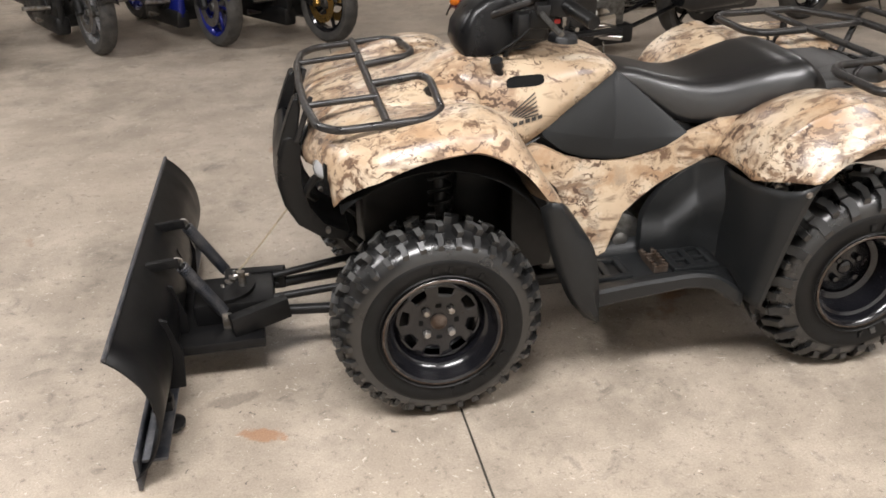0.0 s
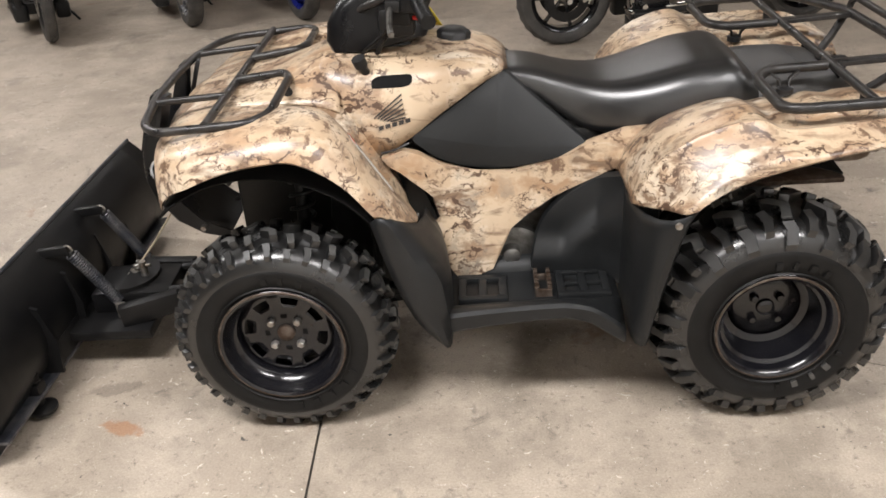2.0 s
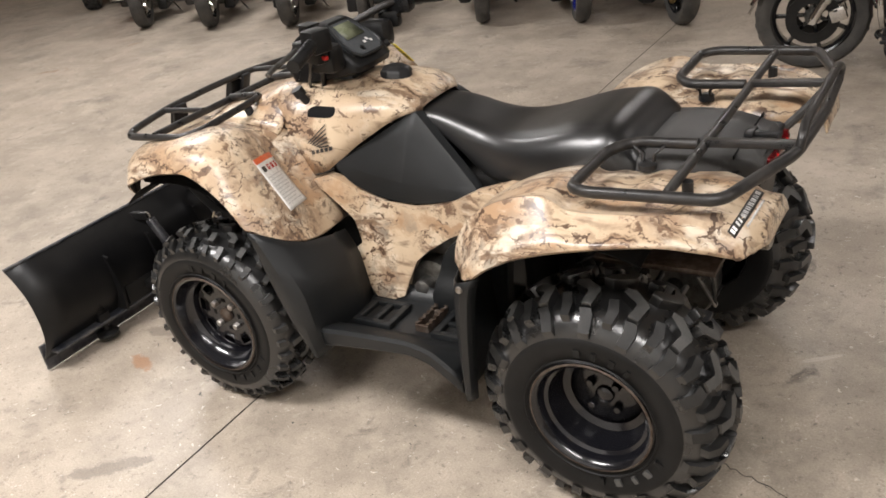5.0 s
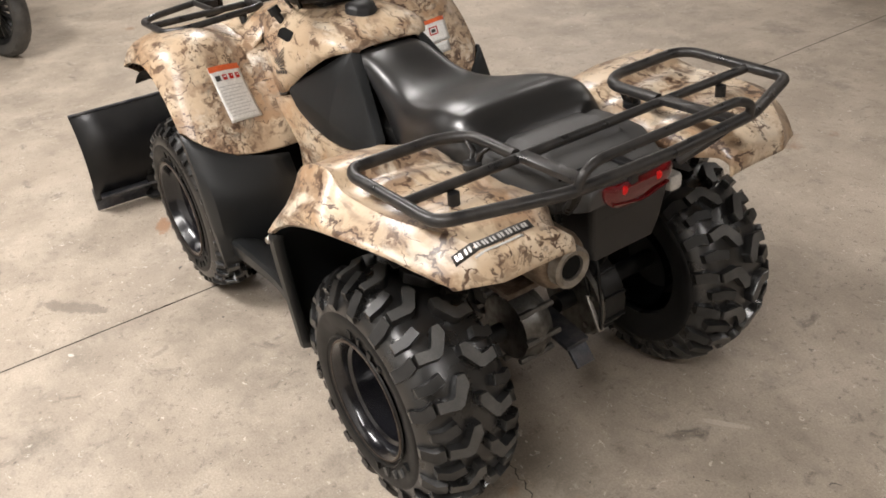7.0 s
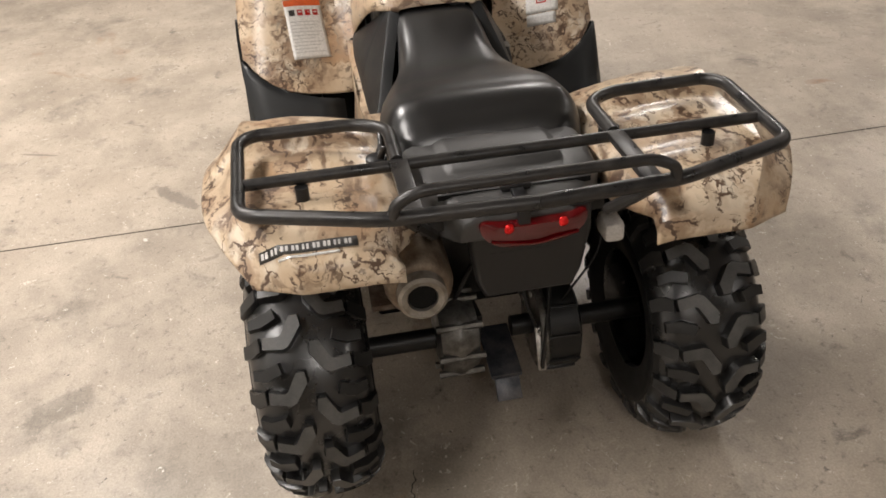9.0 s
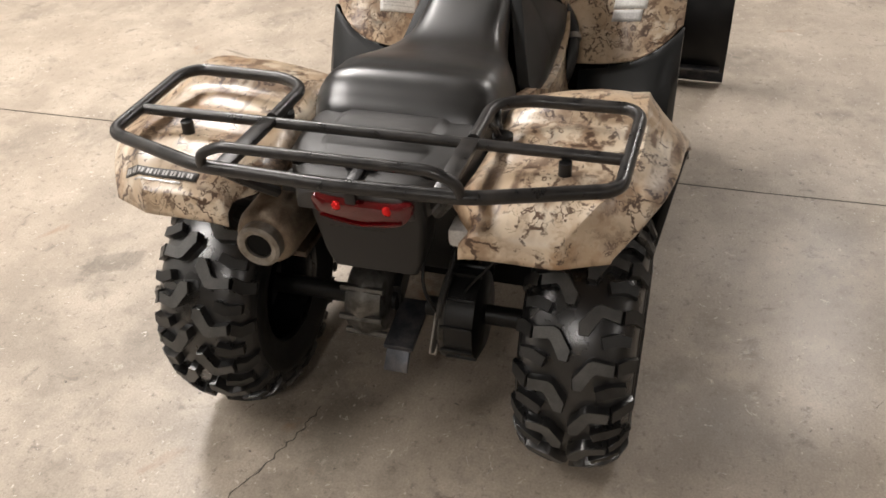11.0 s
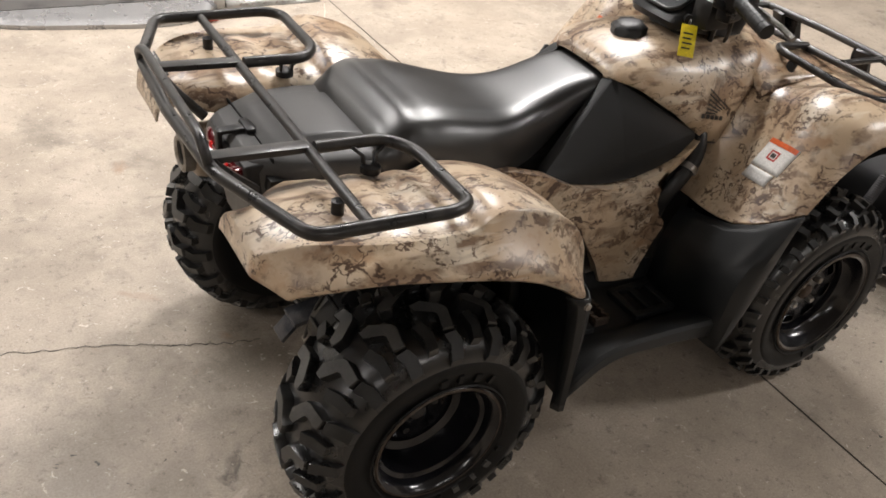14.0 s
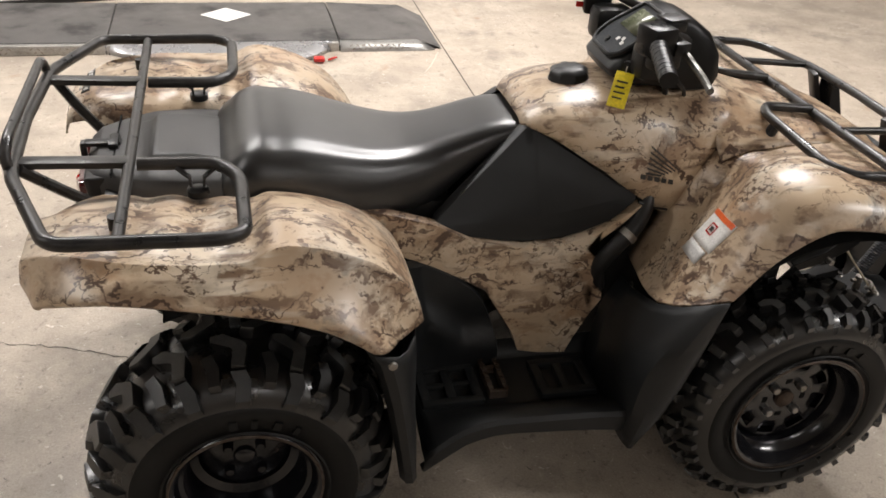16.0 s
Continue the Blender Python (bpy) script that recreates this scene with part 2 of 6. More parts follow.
ORANGE = surface("orange_sticker_band", (0.72, 0.13, 0.03), (0.65, 0.11, 0.03), 0.4, 0, 20, 200, 0.0)
INK = surface("printed_ink", (0.03, 0.028, 0.026), (0.05, 0.045, 0.04), 0.45, 0, 40, 200, 0.0)
GREYINK = surface("pale_grey_print", (0.60, 0.59, 0.57), (0.54, 0.53, 0.51), 0.45, 0, 40, 200, 0.0)
YELLOW = surface("yellow_card", (0.82, 0.66, 0.02), (0.74, 0.58, 0.02), 0.5, 0, 20, 200, 0.0)
RED = surface("red_plastic", (0.50, 0.02, 0.015), (0.40, 0.015, 0.012), 0.25, 0, 20, 200, 0.0)
# bright red that paints the glints of the tail lamp's reflectors
REDGLINT = surface("red_lens_glint", (0.90, 0.02, 0.02), (0.70, 0.012, 0.012), 0.20, 0.6, 60, 200, 0.0)
SILVER = surface("silver_badge", (0.80, 0.79, 0.77), (0.62, 0.61, 0.59), 0.22, 0.3, 30, 200, 0.0)
# the grey base carries part of the reflection on the display
GLASSY = surface("display_glass", (0.065, 0.070, 0.075), (0.080, 0.085, 0.090), 0.16, 0, 20, 200, 0.0, 0.04, gloss=0.9)
LCD = surface("liquid_crystal_glass", (0.13, 0.14, 0.085), (0.11, 0.12, 0.075), 0.2, 0, 20, 200, 0.0)
# near-black that puts the shade of arches, gaps and recesses into the colour
SHADEBLACK = surface("dull_shade_black", (0.005, 0.005, 0.005), (0.009, 0.0088, 0.0085), 0.75, 0, 8, 200, 0.1, gloss=0.12)
LID = surface("matt_black_lid", (0.048, 0.047, 0.046), (0.070, 0.068, 0.066), 0.50, 0, 6, 600, 0.18, gloss=0.5)
DIAMOND = surface("diamond_plate_aluminium", (0.50, 0.49, 0.47), (0.34, 0.33, 0.31), 0.36, 0.75, 9, 200, 0.15)
COWL = surface("soft_black_cowl", (0.006, 0.006, 0.0065), (0.011, 0.011, 0.0105), 0.36, 0, 8, 500, 0.08, gloss=0.28)
SIDEWALL = surface("matt_tyre_sidewall", (0.007, 0.007, 0.007), (0.012, 0.0118, 0.0115), 0.45, 0, 9, 260, 0.15, gloss=0.2)
ROPE = surface("pale_rope", (0.45, 0.38, 0.27), (0.3, 0.25, 0.18), 0.8, 0, 60, 300, 0.4)
WALLP = surface("white_wall_paint", (0.78, 0.77, 0.74), (0.70, 0.68, 0.64), 0.6, 0, 1.2, 90, 0.1)
CEILP = surface("grey_ceiling_sheet", (0.30, 0.285, 0.265), (0.25, 0.24, 0.22), 0.7, 0, 1.5, 60, 0.1)
HALLW = surface("beige_hall_wall", (0.46, 0.40, 0.33), (0.40, 0.35, 0.28), 0.7, 0, 1.0, 60, 0.15)
MAT_TOP = surface("dark_rubber_deck", (0.085, 0.080, 0.076), (0.030, 0.028, 0.027), 0.46, 0, 3.5, 160, 0.3, 0.15, (0.55, 0.66))
BLUEP = surface("blue_gloss_paint", (0.012, 0.02, 0.22), (0.015, 0.025, 0.28), 0.18, 0.3, 10, 200, 0.0, 0.05, (0.4, 0.68), 0.5)
MAROON = surface("maroon_gloss_paint", (0.14, 0.006, 0.012), (0.17, 0.008, 0.015), 0.15, 0.2, 10, 200, 0.0, 0.05, (0.4, 0.68), 0.5)
BLACKP = surface("black_gloss_paint", (0.008, 0.008, 0.009), (0.012, 0.012, 0.013), 0.15, 0.1, 10, 200, 0.0, 0.05, (0.4, 0.68), 0.5)
GREYP = surface("silver_grey_paint", (0.38, 0.38, 0.39), (0.44, 0.44, 0.45), 0.28, 0.6, 10, 200, 0.0, 0.05, (0.4, 0.68), 0.4)
GOLD = surface("gold_anodised_metal", (0.45, 0.28, 0.08), (0.36, 0.22, 0.06), 0.3, 0.9, 20, 200, 0.05)
STREET = surface("street_tyre_rubber", (0.035, 0.033, 0.031), (0.075, 0.07, 0.062), 0.6, 0, 12, 240, 0.3)
AMBER = surface("amber_lens", (0.75, 0.20, 0.01), (0.65, 0.17, 0.01), 0.15, 0, 20, 200, 0.0)
JOINT = surface("dirty_joint", (0.055, 0.048, 0.040), (0.09, 0.08, 0.065), 0.8, 0, 20, 200, 0.2)
SCUFF = surface("pale_scuff", (0.60, 0.54, 0.45), (0.50, 0.44, 0.36), 0.6, 0, 30, 200)


def lens_material(name, color, rough=0.08, trans=0.6):
    m, nodes, links, bsdf = node_mat(name)
    bsdf.inputs["Base Color"].default_value = (*color, 1)
    bsdf.inputs["Roughness"].default_value = rough
    bsdf.inputs["Transmission Weight"].default_value = trans
    bsdf.inputs["Coat Weight"].default_value = 0.5
    return m


LENS = lens_material("clear_headlight_lens", (0.75, 0.76, 0.78))
REDLENS = lens_material("red_tail_lens", (0.12, 0.0012, 0.0035), 0.08, 0.25)


def glow_material():
    m, nodes, links, bsdf = node_mat("lamp_tube_glow")
    bsdf.inputs["Emission Color"].default_value = (1.0, 0.955, 0.925, 1)
    bsdf.inputs["Emission Strength"].default_value = 9.0
    return m


GLOW = glow_material()


# ---- mesh helpers ----
V = Vector
BVHTree = bvhtree.BVHTree


def finish(name, bm, material, smooth=True):
    bmesh.ops.recalc_face_normals(bm, faces=bm.faces)
    me = bpy.data.meshes.new(name)
    bm.to_mesh(me)
    bm.free()
    me.materials.append(material)
    if smooth:
        me.polygons.foreach_set("use_smooth", [True] * len(me.polygons))
        me.set_sharp_from_angle(angle=radians(38))
    return new(name, me)


def part(name, bm, material, parent, label="", at=None, thick=0.0, bevel=0.0, smooth=True):
    """Links a bmesh as one mesh object under a thing or a part."""
    ob = finish(name, bm, material, smooth)
    ob.parent = parent
    if at is not None:
        ob.matrix_basis = at
    if thick:
        mod = ob.modifiers.new("thickness", "SOLIDIFY")
        mod.thickness, mod.offset = thick, 0.0
    if bevel:
        mod = ob.modifiers.new("soft_edge", "BEVEL")
        mod.width, mod.segments, mod.limit_method = bevel, 2, "ANGLE"
    if label:
        ob["label"] = label
    return ob


def thing(name, label, category, group="", at=None):
    ob = new(name)
    ob.empty_display_size = 0.1
    if at is not None:
        ob.matrix_basis = at
    return tagged(ob, label, category, group)


def joined(*meshes):
    out = meshes[0]
    for other in meshes[1:]:
        tmp = bpy.data.meshes.new("tmp")
        other.to_mesh(tmp)
        other.free()
        out.from_mesh(tmp)
        bpy.data.meshes.remove(tmp)
    return out


def moved(bm, m):
    bmesh.ops.transform(bm, matrix=m, verts=bm.verts)
    return bm


def grid(rows, wrap=False, caps=False):
    """A skin over rows of points. wrap closes each row, caps fills the first and last."""
    bm = bmesh.new()
    vs = [[bm.verts.new(p) for p in row] for row in rows]
    n = len(vs[0])
    for a, b in zip(vs, vs[1:]):
        for i in range(n if wrap else n - 1):
            j = (i + 1) % n
            bm.faces.new((a[i], a[j], b[j], b[i]))
    if caps:
        bm.faces.new(vs[0][::-1])
        bm.faces.new(vs[-1])
    return bm


def spline(pts, steps=6, closed=False):
    """Catmull-Rom points through pts."""
    pts = [V(p) for p in pts]
    n, out = len(pts), []
    for i in range(n if closed else n - 1):
        p0 = pts[i - 1] if closed or i else pts[0] * 2 - pts[1]
        p1, p2 = pts[i], pts[(i + 1) % n]
        p3 = pts[(i + 2) % n] if closed or i + 2 < n else pts[-1] * 2 - pts[-2]
        for k in range(steps):
            t = k / steps
            out.append(0.5 * ((2 * p1) + (p2 - p0) * t + (2 * p0 - 5 * p1 + 4 * p2 - p3) * t * t + (3 * p1 - p0 - 3 * p2 + p3) * t**3))
    if not closed:
        out.append(pts[-1])
    return out


def filleted(pts, rad, steps=5, closed=False):
    pts = [V(p) for p in pts]
    out, n = [], len(pts)
    for i, p in enumerate(pts):
        if not closed and i in (0, n - 1):
            out.append(p)
            continue
        a, b = pts[i - 1] - p, pts[(i + 1) % n] - p
        cut = min(rad, a.length * 0.48, b.length * 0.48)
        p1, p2 = p + a.normalized() * cut, p + b.normalized() * cut
        for k in range(steps + 1):
            t = k / steps
            out.append(p1 * (1 - t) ** 2 + p * 2 * t * (1 - t) + p2 * t * t)
    return out


def tube(pts, r, n=10, bend=0.03, closed=False, flat=1.0):
    path = filleted(pts, bend, closed=closed) if bend else [V(p) for p in pts]
    rows, up = [], None
    count = len(path)
    for i, p in enumerate(path):
        a = path[i - 1] if i or closed else p
        b = path[(i + 1) % count] if i < count - 1 or closed else p
        d = (b - a).normalized()
        if up is None:
            up = V((0, 0, 1)) if abs(d.z) < 0.9 else V((1, 0, 0))
        side = d.cross(up).normalized()
        up = side.cross(d).normalized()
        rows.append([p + side * (math.cos(2 * math.pi * k / n) * r) + up * (math.sin(2 * math.pi * k / n) * r * flat) for k in range(n)])
    if closed:
        return grid(rows + [rows[0]], wrap=True)
    return grid(rows, wrap=True, caps=True)


def lathe(profile, n=40, closed=False):
    """Turns (y, r) pairs about the y axis."""
    bm = bmesh.new()
    rings = []
    for y, r in profile:
        rings.append([bm.verts.new((r * math.sin(2 * math.pi * k / n), y, r * math.cos(2 * math.pi * k / n))) for k in range(n)])
    pairs = list(zip(rings, rings[1:])) + ([(rings[-1], rings[0])] if closed else [])
    for a, b in pairs:
        for k in range(n):
            bm.faces.new((a[k], a[(k + 1) % n], b[(k + 1) % n], b[k]))
    return bm


def disc_caps(bm):
    bmesh.ops.holes_fill(bm, edges=[e for e in bm.edges if e.is_boundary])
    return bm


def box(x0, x1, y0, y1, z0, z1, bevel=0.0):
    bm = bmesh.new()
    bmesh.ops.create_cube(bm, size=1)
    for v in bm.verts:
        v.co = V(((x0 + x1) / 2 + v.co.x * (x1 - x0), (y0 + y1) / 2 + v.co.y * (y1 - y0), (z0 + z1) / 2 + v.co.z * (z1 - z0)))
    if bevel:
        bmesh.ops.bevel(bm, geom=list(bm.edges), offset=bevel, segments=2, profile=0.5, affect="EDGES")
    return bm


def bar(a, b, w, h, bevel=0.002):
    """A straight flat bar from a to b."""
    a, b = V(a), V(b)
    d = b - a
    bm = box(0, d.length, -w / 2, w / 2, -h / 2, h / 2, bevel)
    return moved(bm, Matrix.Translation(a) @ d.to_track_quat("X", "Z").to_matrix().to_4x4())


def plate(outline, depth, thick, inward, rings=4, round_off=0.006):
    """A moulded panel with an (x, z) outline, whose outer face lies at y = depth(x, z). It is built out of rings towards its middle."""
    pts = [V((p[0], 0, p[1])) for p in outline]
    mid = sum(pts, V()) / len(pts)
    bm = bmesh.new()
    rows = []
    for f, drop in [(1.0, thick), (1.0, round_off), (0.985, 0.0)] + [(1 - (k + 1) / (rings + 0.001), 0.0) for k in range(rings)]:
        row = []
        for p in pts:
            q = mid + (p - mid) * max(f, 0.0)
            row.append(V((q.x, depth(q.x, q.z) - inward * drop, q.z)))
        rows.append(row)
    bm.free()
    return grid(rows, wrap=True)


def cut_panel(outline, depth, thick, inward):
    """A panel with an outline of any shape, filled with small triangles."""
    bm = bmesh.new()
    f = bm.faces.new([bm.verts.new((x, 0, z)) for x, z in outline])
    bmesh.ops.triangulate(bm, faces=[f])
    bmesh.ops.subdivide_edges(bm, edges=[e for e in bm.edges if e.calc_length() > 0.06], cuts=2)
    bmesh.ops.triangulate(bm, faces=bm.faces)
    for v in bm.verts:
        v.co.y = depth(v.co.x, v.co.z)
    rim = [e for e in bm.edges if e.is_boundary]
    ext = bmesh.ops.extrude_edge_only(bm, edges=rim)
    for v in [g for g in ext["geom"] if isinstance(g, bmesh.types.BMVert)]:
        v.co.y -= inward * thick
    return bm


def coil(a, b, radius, wire, turns, n=6):
    """A helical spring from a to b."""
    a, b = V(a), V(b)
    axis = (b - a).normalized()
    u = axis.orthogonal().normalized()
    w = axis.cross(u)
    steps = int(turns * 12)
    pts = [a + (b - a) * (i / steps) + (u * math.cos(2 * math.pi * turns * i / steps) + w * math.sin(2 * math.pi * turns * i / steps)) * radius for i in range(steps + 1)]
    return tube(pts, wire, n, 0)


def rod(a, b, r, n=12):
    return tube([a, b], r, n, 0)


def lerp_path(pts, n):
    """n points at even steps along a smooth line through pts."""
    fine = spline(pts, 12)
    length = [0.0]
    for p, q in zip(fine, fine[1:]):
        length.append(length[-1] + (q - p).length)
    out, j = [], 0
    for i in range(n):
        d = length[-1] * i / (n - 1)
        while j < len(fine) - 2 and length[j + 1] < d:
            j += 1
        f = (d - length[j]) / max(length[j + 1] - length[j], 1e-9)
        out.append(fine[j].lerp(fine[j + 1], min(f, 1)))
    return out


def along(table, x):
    """Smooth look-up in rows of (x, value)."""
    if x <= table[0][0]:
        return table[0][1]
    for i, ((a, va), (b, vb)) in enumerate(zip(table, table[1:])):
        if x <= b:
            f, h = (x - a) / (b - a), b - a
            s0 = (vb - va) / h
            before = (va - table[i - 1][1]) / (a - table[i - 1][0]) if i else s0
            after = (table[i + 2][1] - vb) / (table[i + 2][0] - b) if i + 2 < len(table) else s0
            ma = 0 if before * s0 <= 0 else 2 * before * s0 / (before + s0)
            mb = 0 if after * s0 <= 0 else 2 * after * s0 / (after + s0)
            return va * (1 + 2 * f) * (1 - f) ** 2 + vb * f * f * (3 - 2 * f) + h * (ma * f * (1 - f) ** 2 - mb * f * f * (1 - f))
    return table[-1][1]


# ---- the hall ----
def build_hall():
    x0, x1, y0, y1, h = -12.0, 9.0, -9.0, 9.0, 4.5
    joint = [(0.075, y0), (0.085, -2.2), (0.07, -0.5), (0.075, 0.9), (0.04, 3.0), (0.03, y1)]
    half = 0.0035
    floor = finish("floor", grid([[(x0, y, 0), (along([(a[1], a[0]) for a in joint], y) - half, y, 0)] for y in [p[1] for p in joint]]), FLOOR)
    east = grid([[(along([(a[1], a[0]) for a in joint], y) + half, y, 0), (x1, y, 0)] for y in [p[1] for p in joint]])
    me = floor.data
    bm = bmesh.new()
    bm.from_mesh(me)
    bm = joined(bm, east)
    bm.to_mesh(me)
    bm.free()
    tagged(floor, "tan polished concrete floor with stains and saw-cut joint", "floor", kind="structure")
    slab = finish("floor_joint", grid([[(along([(a[1], a[0]) for a in joint], y) - 0.02, y, -0.008), (along([(a[1], a[0]) for a in joint], y) + 0.02, y, -0.008)] for y in [p[1] for p in joint]]), JOINT)
    tagged(slab, "dirt-filled saw-cut joint in the concrete floor", "floor joint", kind="structure")
    rng = random.Random(4)
    pts = [(1.45, -0.24), (1.62, -0.285), (1.86, -0.375), (2.06, -0.43), (2.35, -0.50), (2.75, -0.56), (3.3, -0.70)]
    fine = spline([(a, b, 0) for a, b in pts], 14)
    rows = []
    for p in fine:
        w, wob = rng.uniform(0.0008, 0.0026), rng.uniform(-0.007, 0.007)
        rows.append([(p.x, p.y + wob - w, 0.0012), (p.x, p.y + wob + w, 0.0012)])
    tagged(finish("floor_crack", grid(rows), JOINT, False), "thin jagged crack across the concrete floor", "crack", kind="structure")
    rows = []
    for p in spline([(a, b, 0) for a, b in ((0.13, -2.85), (0.25, -2.58), (0.40, -2.38), (0.63, -2.15), (0.88, -1.98))], 10):
        w, wob = rng.uniform(0.004, 0.010), rng.uniform(-0.003, 0.003)
        rows.append([(p.x + wob - 0.7 * w, p.y + wob - 0.7 * w, 0.0012), (p.x + wob + 0.7 * w, p.y + wob + 0.7 * w, 0.0012)])
    tagged(finish("floor_scuff", grid(rows), SCUFF, False), "pale worn arc scuffed into the concrete floor", "scuff mark", kind="structure")
    # unseen ceiling and outer walls, added to enclose and bounce the lamps
    ceiling = finish("ceiling", box(x0, x1, y0, y1, h, h + 0.15), CEILP, False)
    tagged(ceiling, "assumed grey ceiling out of view, closing the hall above", "ceiling", kind="structure")
    for name, b in (("wall_north", (x0, x1, y1, y1 + 0.2, 0, h)), ("wall_west", (x0 - 0.2, x0, y0, y1, 0, h)), ("wall_east", (x1, x1 + 0.2, y0, y1, 0, h)), ("wall_south", (x0, x1, y0 - 0.2, y0, 0, h))):
        tagged(finish(name, box(*b), HALLW, False), "assumed plain beige wall out of view, closing the hall", "wall", kind="structure")
    # white partition behind the lift, standing a little askew
    wall = finish("wall_partition", box(0, 6.0, -0.12, 0, 0, 3.0), WALLP, False)
    wall.matrix_basis = pose(-0.95, -4.43, 0, 0, 0, 11)
    tagged(wall, "white painted partition wall with a dark foot", "wall", kind="structure")
    foot = finish("baseboard", box(0, 6.0, 0.0, 0.012, 0, 0.03), BLACK, False)
    foot.matrix_basis = pose(-0.95, -4.427, 0, 0, 0, 11)
    tagged(foot, "thin black strip at the foot of the white wall", "baseboard", kind="structure")
    # fittings never in view, one assumed round each lamp
    for lx, ly, watts in LAMPS:
        fixture = thing("ceiling_light", "assumed white ceiling light fitting with glowing tubes, out of view", "ceiling light", "ceiling lights of the hall", pose(lx, ly, LAMP_Z))
        part("housing", box(-1.25, 1.25, -0.28, 0.28, 0.0, 0.25, 0.01), WALLP, fixture)
        for k in (-0.15, 0.0, 0.15):
            part("tube", rod((-1.18, k, -0.03), (1.18, k, -0.03), 0.02), GLOW, fixture)


build_hall()


# ---- the quad bike ----
def tyre_profile(half, bead_y, bead_r, crown_r):
    h = crown_r - bead_r
    side = [(bead_y - 0.012, bead_r - 0.004), (bead_y, bead_r), (half * 0.965, bead_r + h * 0.26), (half, bead_r + h * 0.46), (half * 0.975, bead_r + h * 0.60), (half * 0.91, bead_r + h * 0.74), (half * 0.79, bead_r + h * 0.86), (half * 0.60, bead_r + h * 0.945), (half * 0.3, bead_r + h * 0.99)]
    return [(-y, r) for y, r in side] + [(0, crown_r)] + side[::-1]


def profile_r(profile, y):
    low, high = min(p[1] for p in profile), max(p[1] for p in profile)
    return along(sorted(p for p in profile if p[1] > low + (high - low) * 0.58), y)


def lug(outline, profile, height, theta):
    """A raised block of tread. outline: (angle, y) pairs on the tyre."""
    mid = sum(p[0] for p in outline) / len(outline), sum(p[1] for p in outline) / len(outline)
    wide = max(p[0] for p in profile)
    rows = []
    for f, h in ((1.0, -0.006), (0.97, height * 0.85), (0.91, height)):
        row = []
        for a, y in outline:
            a, y = mid[0] + (a - mid[0]) * f, mid[1] + (y - mid[1]) * f
            out = min(abs(y) / wide, 1.0) ** 2
            tall = h * (1 - 0.5 * out) if h > 0 else h
            r = profile_r(profile, y) + tall * math.cos(0.9 * out)
            row.append((r * math.sin(theta + a), y + math.copysign(tall * math.sin(0.9 * out), y), r * math.cos(theta + a)))
        rows.append(row)
    bm = grid(rows, wrap=True)
    bm.faces.new([v for v in bm.verts][-len(outline):]).material_index = 1 if abs(mid[1]) < wide * 0.6 else 2
    return bm


def tread(profile, half, count, height, crown_r, rear):
    blocks = []
    step = 2 * math.pi / count
    for k in range(count):
        for side in (-1, 1):
            th = step * (k + (0.5 if side > 0 else 0.0))
            if rear:
                hook = [(-0.44, 0.05), (-0.22, 0.02), (0.14, 0.24), (0.19, 0.33), (0.13, 0.66), (-0.11, 0.65), (-0.06, 0.40), (-0.10, 0.35), (-0.44, 0.19)]
                blocks.append(lug([(a * step, y * half * side) for a, y in hook], profile, height, th))
                shoulder = [(-0.14, 0.68), (0.14, 0.67), (0.24, 0.81), (0.22, 0.97), (-0.10, 0.97), (-0.06, 0.83)]
                blocks.append(lug([(a * step, y * half * side) for a, y in shoulder], profile, height * 0.9, th))
                between = [(0.38, 0.43), (0.59, 0.38), (0.71, 0.62), (0.68, 0.84), (0.46, 0.84), (0.47, 0.66)]
                blocks.append(lug([(a * step, y * half * side) for a, y in between], profile, height * 0.92, th))
            else:
                for outline, tall in (
                    ([(-0.24, 0.05), (-0.05, 0.02), (0.17, 0.16), (0.22, 0.38), (0.04, 0.42), (-0.01, 0.25), (-0.24, 0.17)], 1.0),
                    ([(0.40, 0.31), (0.58, 0.27), (0.66, 0.58), (0.49, 0.62)], 1.0),
                    ([(-0.12, 0.61), (0.07, 0.58), (0.12, 0.75), (0.09, 0.88), (-0.07, 0.88), (-0.06, 0.76)], 0.9),
                    ([(0.41, 0.71), (0.59, 0.70), (0.61, 0.88), (0.44, 0.88)], 0.8),
                ):
                    blocks.append(lug([(a * step, y * half * side) for a, y in outline], profile, height * tall, th))
    return joined(*blocks)


def wheel_face(r_in, r_win0, r_win1, r_out, y_in, y_win, y_out, windows, n=72):
    """A pressed wheel disc about y with openings in a ring."""
    bm = bmesh.new()
    rings = []
    for r, y in ((r_in, y_in), (r_win0, (y_in + y_win) / 2), (r_win1, y_win), (r_out, y_out)):
        rings.append([bm.verts.new((r * math.sin(2 * math.pi * k / n), y, r * math.cos(2 * math.pi * k / n))) for k in range(n)])
    for i, (a, b) in enumerate(zip(rings, rings[1:])):
        for k in range(n):
            if i == 1 and windows and (k % (n // windows)) < (n // windows) * 0.55:
                continue
            bm.faces.new((a[k], a[(k + 1) % n], b[(k + 1) % n], b[k]))
    bm.faces.new(rings[0])
    return bm


